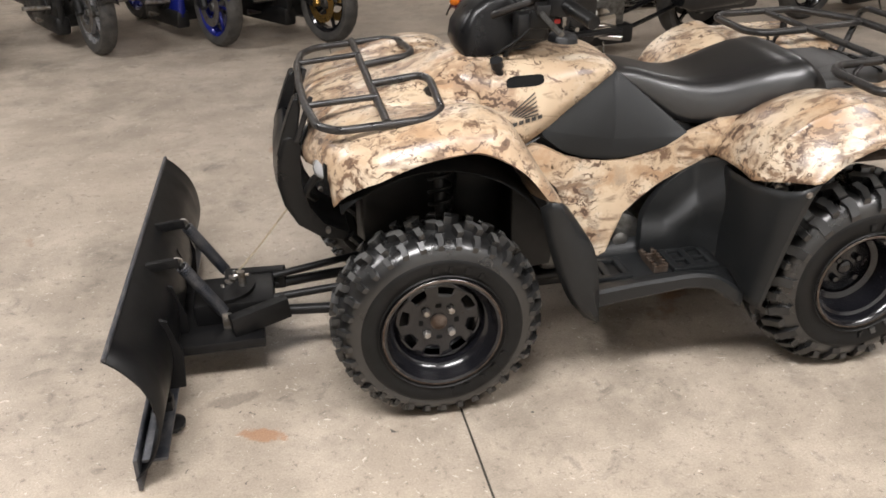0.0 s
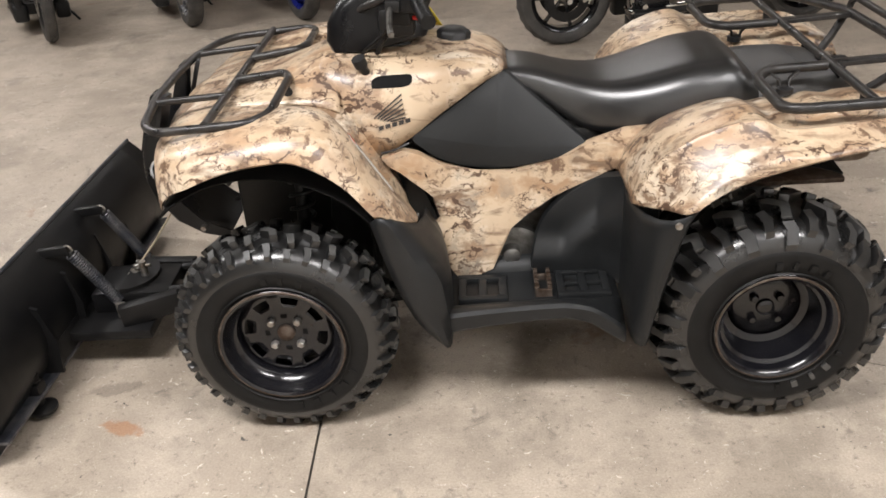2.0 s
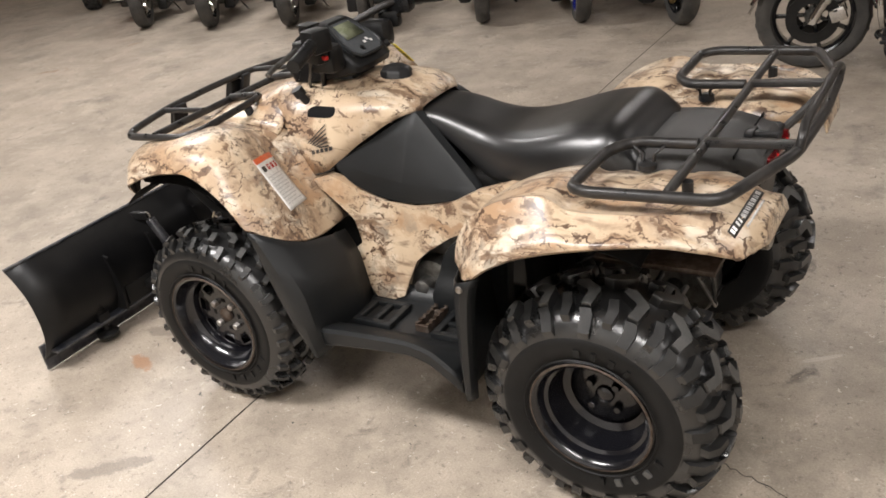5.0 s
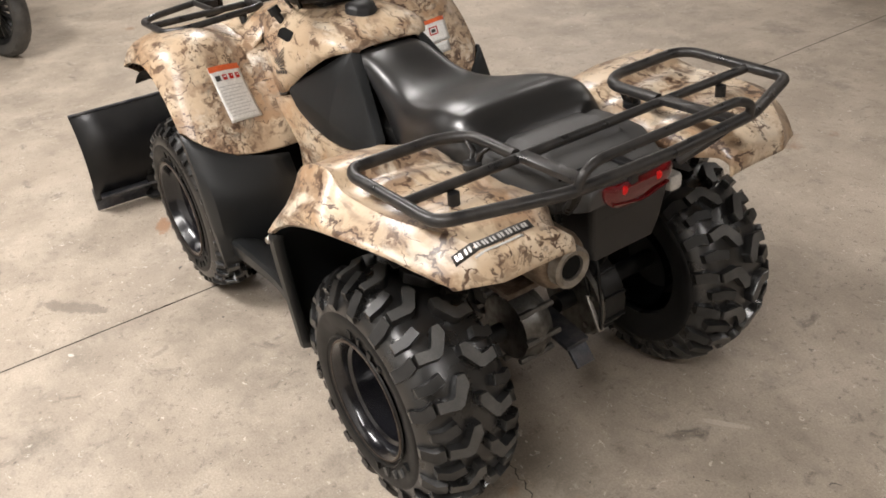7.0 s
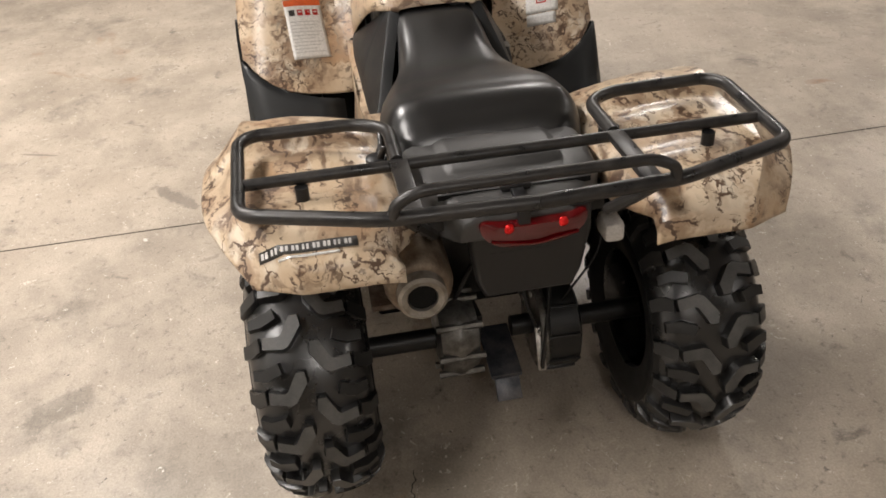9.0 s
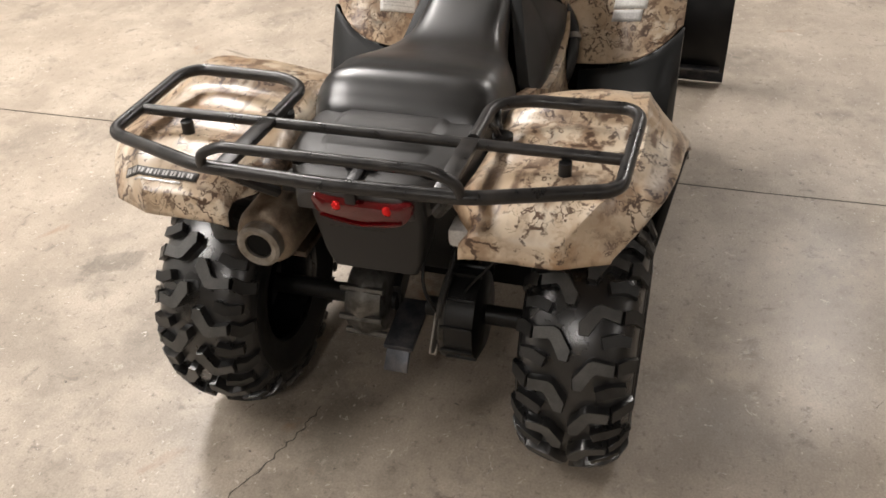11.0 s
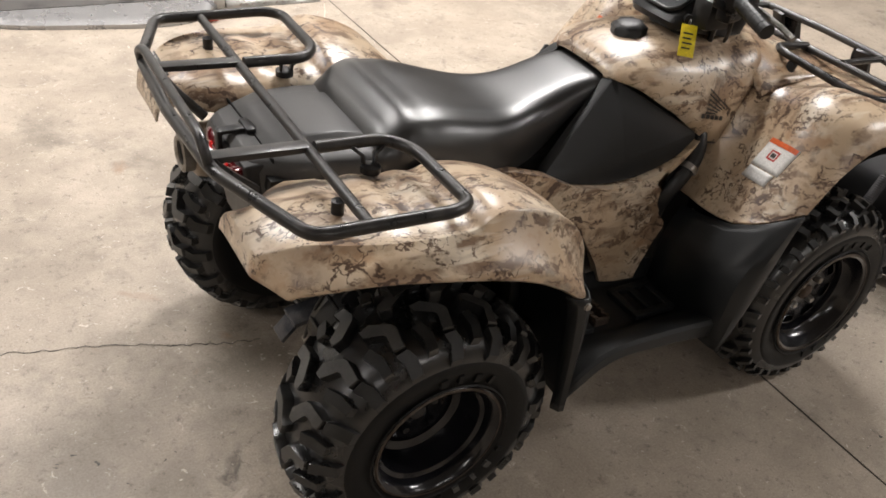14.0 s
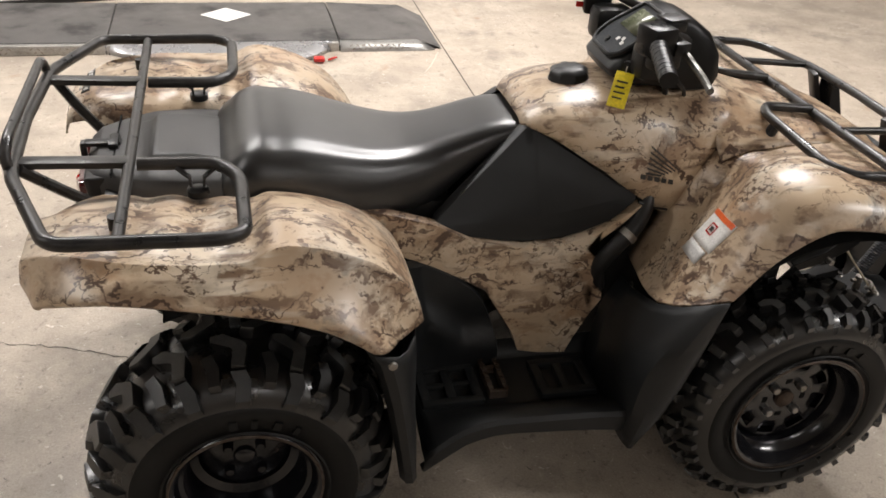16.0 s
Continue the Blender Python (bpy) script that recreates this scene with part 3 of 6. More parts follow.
def quad_wheel(parent, x, y, z, rear, turn):
    """A wheel with its outer side towards -y before it is turned."""
    if rear:
        half, bead_y, bead_r, crown, lugs, h = 0.129, 0.112, 0.152, 0.299, 17, 0.027
    else:
        half, bead_y, bead_r, crown, lugs, h = 0.105, 0.092, 0.167, 0.293, 17, 0.023
    profile = tyre_profile(half, bead_y, bead_r, crown)
    m = pose(x, y, z, 0, 0, turn)
    wheel = part("wheel", lathe(profile, 64), RUBBER, parent, at=m)
    wheel["label"] = "black knobbly off-road tyre on a painted steel rim"
    blocks = part("tread", tread(profile, half, lugs, h, crown, rear), RUBBER, wheel, "raised rubber tread blocks with worn grey tops")
    for worn in (TREAD, GREYED):
        blocks.data.materials.append(worn)
    tall = crown - bead_r
    flat = [(bead_y + 0.0015, bead_r), (half * 0.965 + 0.002, bead_r + tall * 0.28), (half + 0.002, bead_r + tall * 0.46), (half * 0.99 + 0.001, bead_r + tall * 0.535), (half * 0.985 - 0.002, bead_r + tall * 0.56)]
    for side in (-1, 1):
        part("sidewall", lathe([(side * y, r) for y, r in flat], 64), SIDEWALL, wheel, "matt black tyre sidewall")
    r = bead_r + 0.016
    part("moulding", lathe([(-half * 0.985 - 0.003, r), (-half * 0.985 - 0.006, r + 0.003), (-half * 0.985 - 0.003, r + 0.006)], 64), SIDEWALL, wheel)
    part("rim_edge", lathe([(-bead_y - 0.0150, bead_r + 0.0085), (-bead_y - 0.0175, bead_r + 0.0060), (-bead_y - 0.0172, bead_r + 0.0030)], 64), RUST, wheel, "rusty edge of the rim")
    if rear:
        barrel = [(-bead_y + y0, bead_r + r0) for y0, r0 in ((-0.010, 0.010), (-0.016, 0.004), (-0.012, -0.004), (0.004, -0.012), (0.020, -0.015), (0.026, -0.024), (0.054, -0.028), (0.092, -0.036), (0.100, -0.054), (0.125, -0.058), (bead_y * 2, -0.03))]
        face, nuts, cap = (0.045, 0.060, 0.080, 0.100, -0.018, -0.012, -0.004, 0), 0.048, -0.018
    else:
        barrel = [(-bead_y - 0.010, bead_r + 0.010), (-bead_y - 0.016, bead_r + 0.004), (-bead_y - 0.012, bead_r - 0.004), (-bead_y + 0.012, bead_r - 0.012), (-bead_y + 0.030, bead_r - 0.017), (-bead_y + 0.040, bead_r - 0.030), (-bead_y + 0.062, bead_r - 0.034), (0.05, bead_r - 0.036), (bead_y, bead_r - 0.03)]
        face, nuts, cap = (0.075, 0.094, 0.116, 0.136, -0.036, -0.040, -0.030, 8), 0.052, -0.036
    for k in range(9):
        a = radians(118 + 14 * k) if k < 5 else radians(-70 + 13 * k)
        r = bead_r + 0.040
        letter = box(-0.008, 0.008 if k % 2 else 0.003, -half * 0.99 - 0.0045, -half * 0.99 + 0.004, -0.010, 0.010)
        part("raised_letter_bar", moved(letter, Matrix.Rotation(a, 4, "Y") @ Matrix.Translation((0, 0, r))), TREAD if k in (1, 2, 3) and rear else SIDEWALL, wheel)
    part("rim", lathe(barrel, 64), RIM, wheel, "glossy black steel rim with rusty edge")
    part("rim_face", wheel_face(*face), RIM, wheel, thick=0.004)
    part("hub_back", disc_caps(lathe([(0.0, 0.12), (0.03, 0.12)], 32)), DARK, wheel)
    hub = lathe([(cap + 0.004, 0.026), (cap - 0.010, 0.024), (cap - 0.014, 0.018), (cap - 0.016, 0.008)], 24)
    part("hub_cap", disc_caps(hub), RUST if not rear else RIM, wheel, "rust-stained hub cap" if not rear else "")
    if not rear:
        for k in range(4):
            # a flat black block on the disc, painted as the dark of an opening
            hole = box(-0.009, 0.009, cap - 0.003, cap + 0.002, 0.046, 0.060, 0.001)
            part("vent_hole", moved(hole, Matrix.Rotation(k * math.pi / 2, 4, "Y")), SHADEBLACK, wheel)
    for k in range(4):
        a = math.pi / 4 + k * math.pi / 2
        nut = disc_caps(lathe([(cap + 0.004, 0.0125), (cap - 0.014, 0.0125), (cap - 0.018, 0.009)], 6))
        part("wheel_nut", moved(nut, Matrix.Translation((nuts * math.cos(a), 0, nuts * math.sin(a)))), RIM if rear else STEEL, wheel, "black wheel nut" if rear else "bare steel wheel nut")
    return wheel


def camo_edge(y):
    """Height of the front mudguard's hind edge above the mud flap, by distance from the middle."""
    return along([(0.17, 0.566), (0.267, 0.577), (0.34, 0.591), (0.42, 0.610), (0.48, 0.637), (0.53, 0.672), (0.562, 0.700)], y)


def front_fender(s):
    ridge = lerp_path([(-0.268, 0, 0.770), (-0.254, 0, 0.825), (-0.20, 0, 0.868), (-0.05, 0, 0.905), (0.08, 0, 0.925), (0.16, 0, 0.922), (0.22, 0, 0.893), (0.262, 0, 0.826), (0.30, 0, 0.756), (0.335, 0, 0.690), (0.362, 0, 0.620)], 40)
    lip = lerp_path([(-0.262, 0, 0.698), (-0.232, 0, 0.745), (-0.170, 0, 0.791), (-0.05, 0, 0.838), (0.06, 0, 0.858), (0.14, 0, 0.855), (0.215, 0, 0.818), (0.265, 0, 0.757), (0.309, 0, 0.698)], 40)
    rows = []
    for i, (t, l) in enumerate(zip(ridge, lip)):
        u = i / 39
        end = min(max((u - 0.62) / 0.38, 0), 1) ** 1.4
        hollow = min(max((u - 0.25) / 0.25, 0), 1) * (1 - 0.6 * end)
        row = []
        for y, f, up in ((0.17, 0.0, -0.045), (0.215, 0.0, -0.048), (0.255, 0.0, -0.046), (0.295, 0.0, -0.032), (0.335, 0.0, -0.010), (0.375, 0.0, 0.003), (0.43, 0.02, 0.006), (0.48, 0.10, 0.005), (0.515, 0.27, 0.007), (0.538, 0.50, 0.006), (0.552, 0.76, 0.003), (0.560, 0.95, 0.001), (0.562, 1.0, 0.0), (0.554, 1.03, -0.004)):
            p = t.lerp(l, f)
            if up < 0:
                up *= hollow
            edge = 0.105 * max(0.0, 1 - u / 0.24) ** 1.3 * (y / 0.55) ** 2
            nose = 0.055 * max(0.0, 1 - u / 0.30) ** 1.5 * min(max((0.50 - y) / 0.2, 0), 1)
            z_end = camo_edge(y)
            x_end = along([(0.17, 0.350), (0.267, 0.372), (0.34, 0.392), (0.42, 0.403), (0.48, 0.390), (0.53, 0.352), (0.562, 0.309)], y)
            slant = along([(0.17, 0.0), (0.215, 0.012), (0.255, 0.044), (0.295, 0.046), (0.335, 0.031), (0.375, 0.016), (0.43, 0.0)], y) * min(max((u - 0.40) / 0.25, 0), 1)
            x, z = p.x - nose - slant, p.z + up * (1 - max(0, u - 0.75) * 3)
            row.append((x + (x_end - x) * end, s * (y - edge), z + (z_end - z) * end))
        rows.append(row)
    return grid(rows)


def rear_fender(s):
    ridge = lerp_path([(0.958, 0, 0.655), (0.975, 0, 0.715), (1.02, 0, 0.780), (1.08, 0, 0.828), (1.15, 0, 0.860), (1.215, 0, 0.876), (1.25, 0, 0.873), (1.275, 0, 0.860), (1.30, 0, 0.851), (1.36, 0, 0.850), (1.50, 0, 0.856), (1.60, 0, 0.855), (1.65, 0, 0.842), (1.688, 0, 0.826), (1.700, 0, 0.815), (1.706, 0, 0.775)], 76)
    lip = lerp_path([(1.082, 0, 0.702), (1.098, 0, 0.715), (1.13, 0, 0.737), (1.19, 0, 0.767), (1.28, 0, 0.794), (1.38, 0, 0.814), (1.48, 0, 0.827), (1.54, 0, 0.824), (1.60, 0, 0.805), (1.635, 0, 0.790), (1.655, 0, 0.782), (1.662, 0, 0.776)], 76)
    crest = [(0.955, 0.49), (1.05, 0.512), (1.15, 0.522), (1.25, 0.526), (1.32, 0.532), (1.45, 0.528), (1.55, 0.505), (1.63, 0.465), (1.70, 0.42)]
    outer = [(1.08, 0.626), (1.15, 0.620), (1.26, 0.612), (1.40, 0.604), (1.50, 0.590), (1.58, 0.558), (1.66, 0.508)]
    rows = []
    for i, (t, l) in enumerate(zip(ridge, lip)):
        u = i / 75
        yc, yo = along(crest, t.x), along(outer, l.x)
        row = []
        deck = [(y * yc / 0.45, 0.0, up) for y, up in ((0.172, -0.060), (0.186, -0.030), (0.208, -0.010), (0.25, -0.002), (0.30, 0.004), (0.36, 0.006), (0.400, 0.003), (0.420, 0.001), (0.440, 0.004))]
        face = [(yc + (yo - yc) * v, f, up) for v, f, up in ((0.0, 0.02, 0.008), (0.02, 0.03, 0.0075), (0.06, 0.07, 0.006), (0.35, 0.33, 0.003), (0.62, 0.56, 0.002), (0.82, 0.70, 0.001), (0.93, 0.79, 0.0), (0.985, 0.86, 0.0), (1.0, 0.93, 0.0), (1.0, 1.0, 0.0), (0.93, 1.03, -0.004))]
        for y, f, up in deck + face:
            p = t.lerp(l, f)
            ribs = 0.0045 * math.sin(2 * math.pi * (p.x - 1.2) / 0.105) * min(max((p.x - 1.22) / 0.06, 0), 1) * min(max((1.60 - p.x) / 0.06, 0), 1) if 0.24 < y < yc - 0.05 else 0
            dip = along([(0.95, 0.0), (1.05, 0.020), (1.15, 0.030), (1.22, 0.032), (1.30, 0.012), (1.42, 0.004), (1.58, 0.002), (1.7, 0.0)], p.x) * min(max((0.44 - y) / 0.22, 0), 1)
            notch = 0.075 * min(max((u - 0.80) / 0.10, 0), 1) * min(max(0, 1 - (y - 0.205) / 0.1), 1)
            row.append((p.x, s * (y + notch), p.z + up * (1 - max(0, u - 0.85) * 6) + ribs - dip))
        rows.append(row)
    return grid(rows)


TANK_TOP = [(0.10, 0.955), (0.17, 0.985), (0.25, 0.982), (0.36, 0.984), (0.46, 0.985), (0.54, 0.979), (0.60, 0.963), (0.64, 0.943), (0.662, 0.922)]
TANK_LOW = [(0.10, 0.90), (0.16, 0.86), (0.23, 0.79), (0.30, 0.715), (0.38, 0.760), (0.50, 0.842), (0.65, 0.912), (0.67, 0.910)]
TANK_WIDE = [(0.10, 0.13), (0.17, 0.18), (0.25, 0.205), (0.38, 0.212), (0.50, 0.195), (0.58, 0.175), (0.63, 0.145), (0.662, 0.10)]


def tank_ring(x, k, n):
    a = math.pi / 2 * k / n
    top, low, w = along(TANK_TOP, x), along(TANK_LOW, x), along(TANK_WIDE, x)
    return w * math.sin(a) ** 0.75, low + (top - low) * math.cos(a) ** 0.62


def tank_cover():
    rows = []
    xs = [0.10 + 0.562 * i / 40 for i in range(41)]
    for x in xs:
        half = [tank_ring(x, k, 12) for k in range(13)]
        rows.append([(x, -y, z) for y, z in half[::-1]] + [(x, y, z) for y, z in half[1:]])
    return grid(rows)


def on_tank(x, z, s, out=0.002):
    """The point of the tank cover's flank at this x and height."""
    best = min((tank_ring(x, k, 400) for k in range(401)), key=lambda p: abs(p[1] - z))
    return V((x, s * (best[0] + out), z))


def hood():
    table = [(-0.30, 0.835), (-0.27, 0.862), (-0.20, 0.885), (-0.10, 0.908), (0.0, 0.930), (0.08, 0.955), (0.14, 0.978), (0.20, 0.985)]
    edge = [(-0.30, 0.80), (-0.25, 0.84), (-0.20, 0.872), (-0.05, 0.893), (0.08, 0.888), (0.16, 0.874), (0.20, 0.858)]
    rows = []
    for i in range(26):
        x = -0.30 + 0.5 * i / 25
        row = []
        for k in range(-8, 9):
            y = 0.235 * k / 8
            f = (1 - (k / 8) ** 2)
            f = f * f * (3 - 2 * f)
            row.append((x, y, along(edge, x) + (along(table, x) - along(edge, x)) * f))
        rows.append(row)
    return grid(rows)


SEAT_TOP = [(0.632, 0.902), (0.655, 0.912), (0.70, 0.910), (0.78, 0.889), (0.86, 0.866), (0.93, 0.857), (1.02, 0.870), (1.10, 0.892), (1.18, 0.912), (1.24, 0.917), (1.29, 0.908), (1.335, 0.868), (1.356, 0.825)]
SEAT_LOW = [(0.632, 0.890), (0.68, 0.870), (0.78, 0.805), (0.87, 0.735), (0.95, 0.728), (1.05, 0.738), (1.15, 0.752), (1.25, 0.775), (1.356, 0.795)]
SEAT_WIDE = [(0.632, 0.104), (0.70, 0.113), (0.76, 0.121), (0.83, 0.132), (0.88, 0.147), (0.93, 0.167), (1.0, 0.192), (1.08, 0.211), (1.15, 0.221), (1.25, 0.225), (1.32, 0.213), (1.356, 0.180)]


def smoothed(table, x, reach=0.045):
    """A look-up averaged over a short stretch, for soft upholstery."""
    a, b = table[0][0], table[-1][0]
    reach = min(reach, x - a, b - x)
    return sum(along(table, x + reach * k / 6) for k in range(-6, 7)) / 13 if reach > 0 else along(table, x)


SEAT_SHAPE = ((0.0, 1.012), (0.2, 1.012), (0.4, 1.008), (0.50, 1.003), (0.58, 0.996), (0.63, 0.986), (0.66, 0.978), (0.69, 0.967), (0.72, 0.954), (0.76, 0.934), (0.80, 0.905), (0.855, 0.845), (0.90, 0.77), (0.94, 0.67), (0.968, 0.55), (0.986, 0.42), (0.997, 0.28), (1.0, 0.14), (0.992, 0.04), (0.96, -0.01), (0.8, -0.02))


def seat_point(x, f, g, shrink=0.0):
    """Half-width and height of the saddle's skin at a station."""
    top, low, w = smoothed(SEAT_TOP, x) - shrink, smoothed(SEAT_LOW, x) + shrink / 2, smoothed(SEAT_WIDE, x) - shrink
    roll = 0.004 * math.exp(-((x - 1.265) / 0.034) ** 2) - 0.002 * math.exp(-((x - 1.214) / 0.022) ** 2)
    edge = min(max((x - 0.80) / 0.2, 0), 1)
    soft = 0.0012 * edge * math.exp(-((f - 0.80) / 0.05) ** 2) - 0.0010 * edge * math.exp(-((f - 0.66) / 0.035) ** 2)
    if f > 0.85:
        roll *= max(0, 1 - (f - 0.85) / 0.1)
    return w * f, low + (top - low) * g + (soft if x < 1.24 else soft * 0.3) + roll


def seat():
    rows = []
    stations = [0.628] + [0.632 + 0.724 * i / 110 for i in range(111)] + [1.360]
    for i, x in enumerate(stations):
        shrink = 0.008 if i in (0, len(stations) - 1) else 0.0
        half = [seat_point(x, f, g, shrink) for f, g in SEAT_SHAPE]
        rows.append([(x, -y, z) for y, z in half[::-1]] + [(x, y, z) for y, z in half[1:]])
    return grid(rows, wrap=True, caps=True)


def sticker(parent, name, label, origin, right, down, w, h, material, rows=(), onto=()):
    """A printed label: its top-left corner, its two directions and its printed bars (x, y, w, h, material). It clings to the skins in onto."""
    o, r, d = V(origin), V(right).normalized(), V(down).normalized()
    n = r.cross(d).normalized()
    skins = [BVHTree.FromPolygons([v.co for v in ob.data.vertices], [p.vertices for p in ob.data.polygons]) for ob in onto]

    def laid(p, lift):
        for skin in skins:
            place = skin.ray_cast(p - n * 0.08, n, 0.2)[0]
            if place is not None:
                return place - n * (0.0042 + lift)
        return p - n * lift

    def sheet(x, y, ww, hh, lift):
        nx, ny = (max(1, round(ww / 0.012)), max(1, round(hh / 0.012))) if skins else (1, 1)
        return grid([[laid(o + r * (x + ww * i / nx) + d * (y + hh * j / ny), lift) for i in range(nx + 1)] for j in range(ny + 1)])

    ob = part(name, sheet(0, 0, w, h, 0.0), material, parent, label, thick=0.001, smooth=bool(skins))
    for x, y, ww, hh, mat in rows:
        part("print", sheet(x, y, ww, hh, 0.0014), mat, ob, smooth=False)
    return ob


def build_quad():
    quad = thing("quad_bike", "tan camouflage quad bike with black seat and racks", "quad bike")
    quad_wheel(quad, 0.012, -0.437, 0.310, False, 0)
    quad_wheel(quad, 0.012, 0.437, 0.310, False, 180)
    quad_wheel(quad, 1.33, -0.445, 0.318, True, 0)
    quad_wheel(quad, 1.33, 0.445, 0.318, True, 180)
    front_skin, rear_skin = {}, {}
    part("hood", hood(), CAMO, quad, "tan camouflage front hood", thick=0.004)
    part("tank_cover", tank_cover(), CAMO, quad, "tan camouflage fuel tank cover", thick=0.004)
    for s in (-1, 1):
        front_skin[s] = part("front_fender", front_fender(s), CAMO, quad, "tan camouflage front mudguard", thick=0.005)
        rear_skin[s] = part("rear_fender", rear_fender(s), CAMO, quad, "tan camouflage rear mudguard", thick=0.005)
    part("seat", seat(), VINYL, quad, "smooth black vinyl saddle")

    # side panels
    for s in (-1, 1):
        shield = filleted([(0.380, 0, 0.764), (0.648, 0, 0.921), (0.884, 0, 0.712), (0.80, 0, 0.683), (0.70, 0, 0.663), (0.61, 0, 0.659), (0.52, 0, 0.674), (0.45, 0, 0.705)], 0.022, 5, True)
        def flank(x, z):
            line = along([(0.380, 0.764), (0.50, 0.838), (0.648, 0.921), (0.76, 0.825), (0.884, 0.712)], x)
            wide = along([(0.383, 0.216), (0.50, 0.202), (0.58, 0.172), (0.648, 0.122), (0.70, 0.126), (0.78, 0.143), (0.884, 0.172)], x)
            f = min(max((z - 0.66) / max(line - 0.66, 0.10), 0), 1)
            return s * (0.216 + (wide - 0.216) * f ** 1.5 + 0.010 * math.sin(math.pi * f))

        part("side_panel", plate([(p.x, p.z) for p in shield], flank, 0.03, s, 5), GUARD, quad, "matt black side panel below the tank")
        upper = [(0.66, 0.652), (0.78, 0.676), (0.88, 0.724), (0.98, 0.752), (1.06, 0.765), (1.12, 0.752), (1.13, 0.73), (1.09, 0.70), (1.03, 0.655), (0.95, 0.645)]
        if s < 0:
            band = [(0.300, 0.715), (0.36, 0.732), (0.40, 0.722), (0.47, 0.684), (0.56, 0.655)] + upper + [(0.889, 0.619), (0.778, 0.572), (0.70, 0.522), (0.656, 0.485), (0.622, 0.430), (0.598, 0.362), (0.56, 0.345), (0.500, 0.330), (0.472, 0.372), (0.446, 0.435), (0.425, 0.495), (0.455, 0.520), (0.467, 0.540), (0.455, 0.572), (0.42, 0.605), (0.35, 0.668), (0.318, 0.690)]
        else:
            band = [(0.375, 0.745), (0.43, 0.712), (0.47, 0.684), (0.56, 0.655)] + upper + [(0.922, 0.634), (0.839, 0.594), (0.75, 0.545), (0.705, 0.49), (0.678, 0.43), (0.655, 0.37), (0.60, 0.358), (0.530, 0.352), (0.513, 0.388), (0.475, 0.455), (0.446, 0.494), (0.446, 0.512), (0.49, 0.535), (0.535, 0.566), (0.528, 0.600), (0.495, 0.640), (0.44, 0.686), (0.39, 0.728)]
        waist = lambda x, z: s * (0.235 - 0.012 * min(max((x - 0.7) / 0.4, 0), 1) + 0.035 * min(max((0.60 - z) / 0.25, 0), 1) - 0.02 * min(max((z - 0.70) / 0.1, 0), 1))
        part("side_cover", cut_panel(band, waist, 0.03, s), CAMO, quad, "tan camouflage waist panel")
        part("seam", tube([on_tank(0.30, 0.722, s, 0.004), (0.34, s * 0.224, 0.735), (0.383, s * 0.22, 0.752)], 0.003, 6, 0), BLACK, quad)
        # mud flap behind the front wheel
        rows = []
        for k in range(15):
            f = k / 14
            row = []
            for y, kind in ((0.532, 0), (0.556, 0.06), (0.566, 0.35), (0.565, 0.70), (0.548, 0.95), (0.50, 1.05), (0.44, 1.08), (0.345, 1.02), (0.268, 0.90)):
                top = camo_edge(y) - 0.004
                z = top + (0.300 - top) * f
                outer = along([(0.30, 0.458), (0.37, 0.405), (0.53, 0.345), (0.70, 0.304)], z)
                back = along([(0.30, 0.476), (0.385, 0.474), (0.49, 0.464), (0.59, 0.412), (0.68, 0.352), (0.72, 0.318)], z)
                x = outer - 0.018 if kind == 0 else outer + (back - outer) * kind
                row.append((x, s * y, z))
            rows.append(row)
        # made-up black plate, fills the gap inside the flap with shade
        part("gap_shade", box(0.262, 0.269, min(s * 0.165, s * 0.335), max(s * 0.165, s * 0.335), 0.36, 0.69, 0.002), SHADEBLACK, quad, "added black plate that darkens the gap by the mud flap")
        part("front_mud_flap", grid(rows), GUARD, quad, "grey-black plastic mud flap", thick=0.006)
        for x, y, z in ((0.348, 0.540, 0.645), (0.392, 0.42, 0.592), (0.386, 0.29, 0.562)):
            screw = disc_caps(lathe([(0, 0.008), (0.004, 0.007)], 10))
            part("screw", moved(screw, pose(x + 0.006, s * y, z, 0, 0, -90)), CAST, quad)
        # foot well
        rows = []
        for k in range(17):
            x = 0.455 + 0.49 * k / 16
            u = k / 16
            edge = along([(0.455, 0.376), (0.55, 0.386), (0.66, 0.393), (0.77, 0.397), (0.84, 0.386), (0.90, 0.350), (0.945, 0.310)], x)
            low = along([(0.455, 0.316), (0.55, 0.331), (0.66, 0.342), (0.77, 0.350), (0.84, 0.336), (0.90, 0.296), (0.945, 0.262)], x)
            deck = 0.330 + 0.006 * u
            rows.append([(x, s * 0.500, low - 0.004), (x, s * 0.522, low), (x, s * 0.532, low + 0.010), (x, s * 0.534, edge - 0.008), (x, s * 0.528, edge), (x, s * 0.51, edge - 0.001), (x, s * 0.46, (edge + deck) / 2 + 0.004), (x, s * 0.425, deck + 0.003), (x, s * 0.41, deck), (x, s * 0.30, deck), (x, s * 0.265, deck + 0.012), (x, s * 0.245, deck + 0.06)])
        part("footboard", grid(rows), GUARD, quad, "black plastic footboard", thick=0.006)
        for x0, x1, ya, yb, cross, split in ((0.505, 0.625, 0.295, 0.405, (0.565,), ()), (0.785, 0.915, 0.280, 0.400, (0.850,), (0.34,))):
            y0, y1 = sorted((s * ya, s * yb))
            part("well_floor", box(x0, x1, y0, y1, 0.3335, 0.3375), DARK, quad)
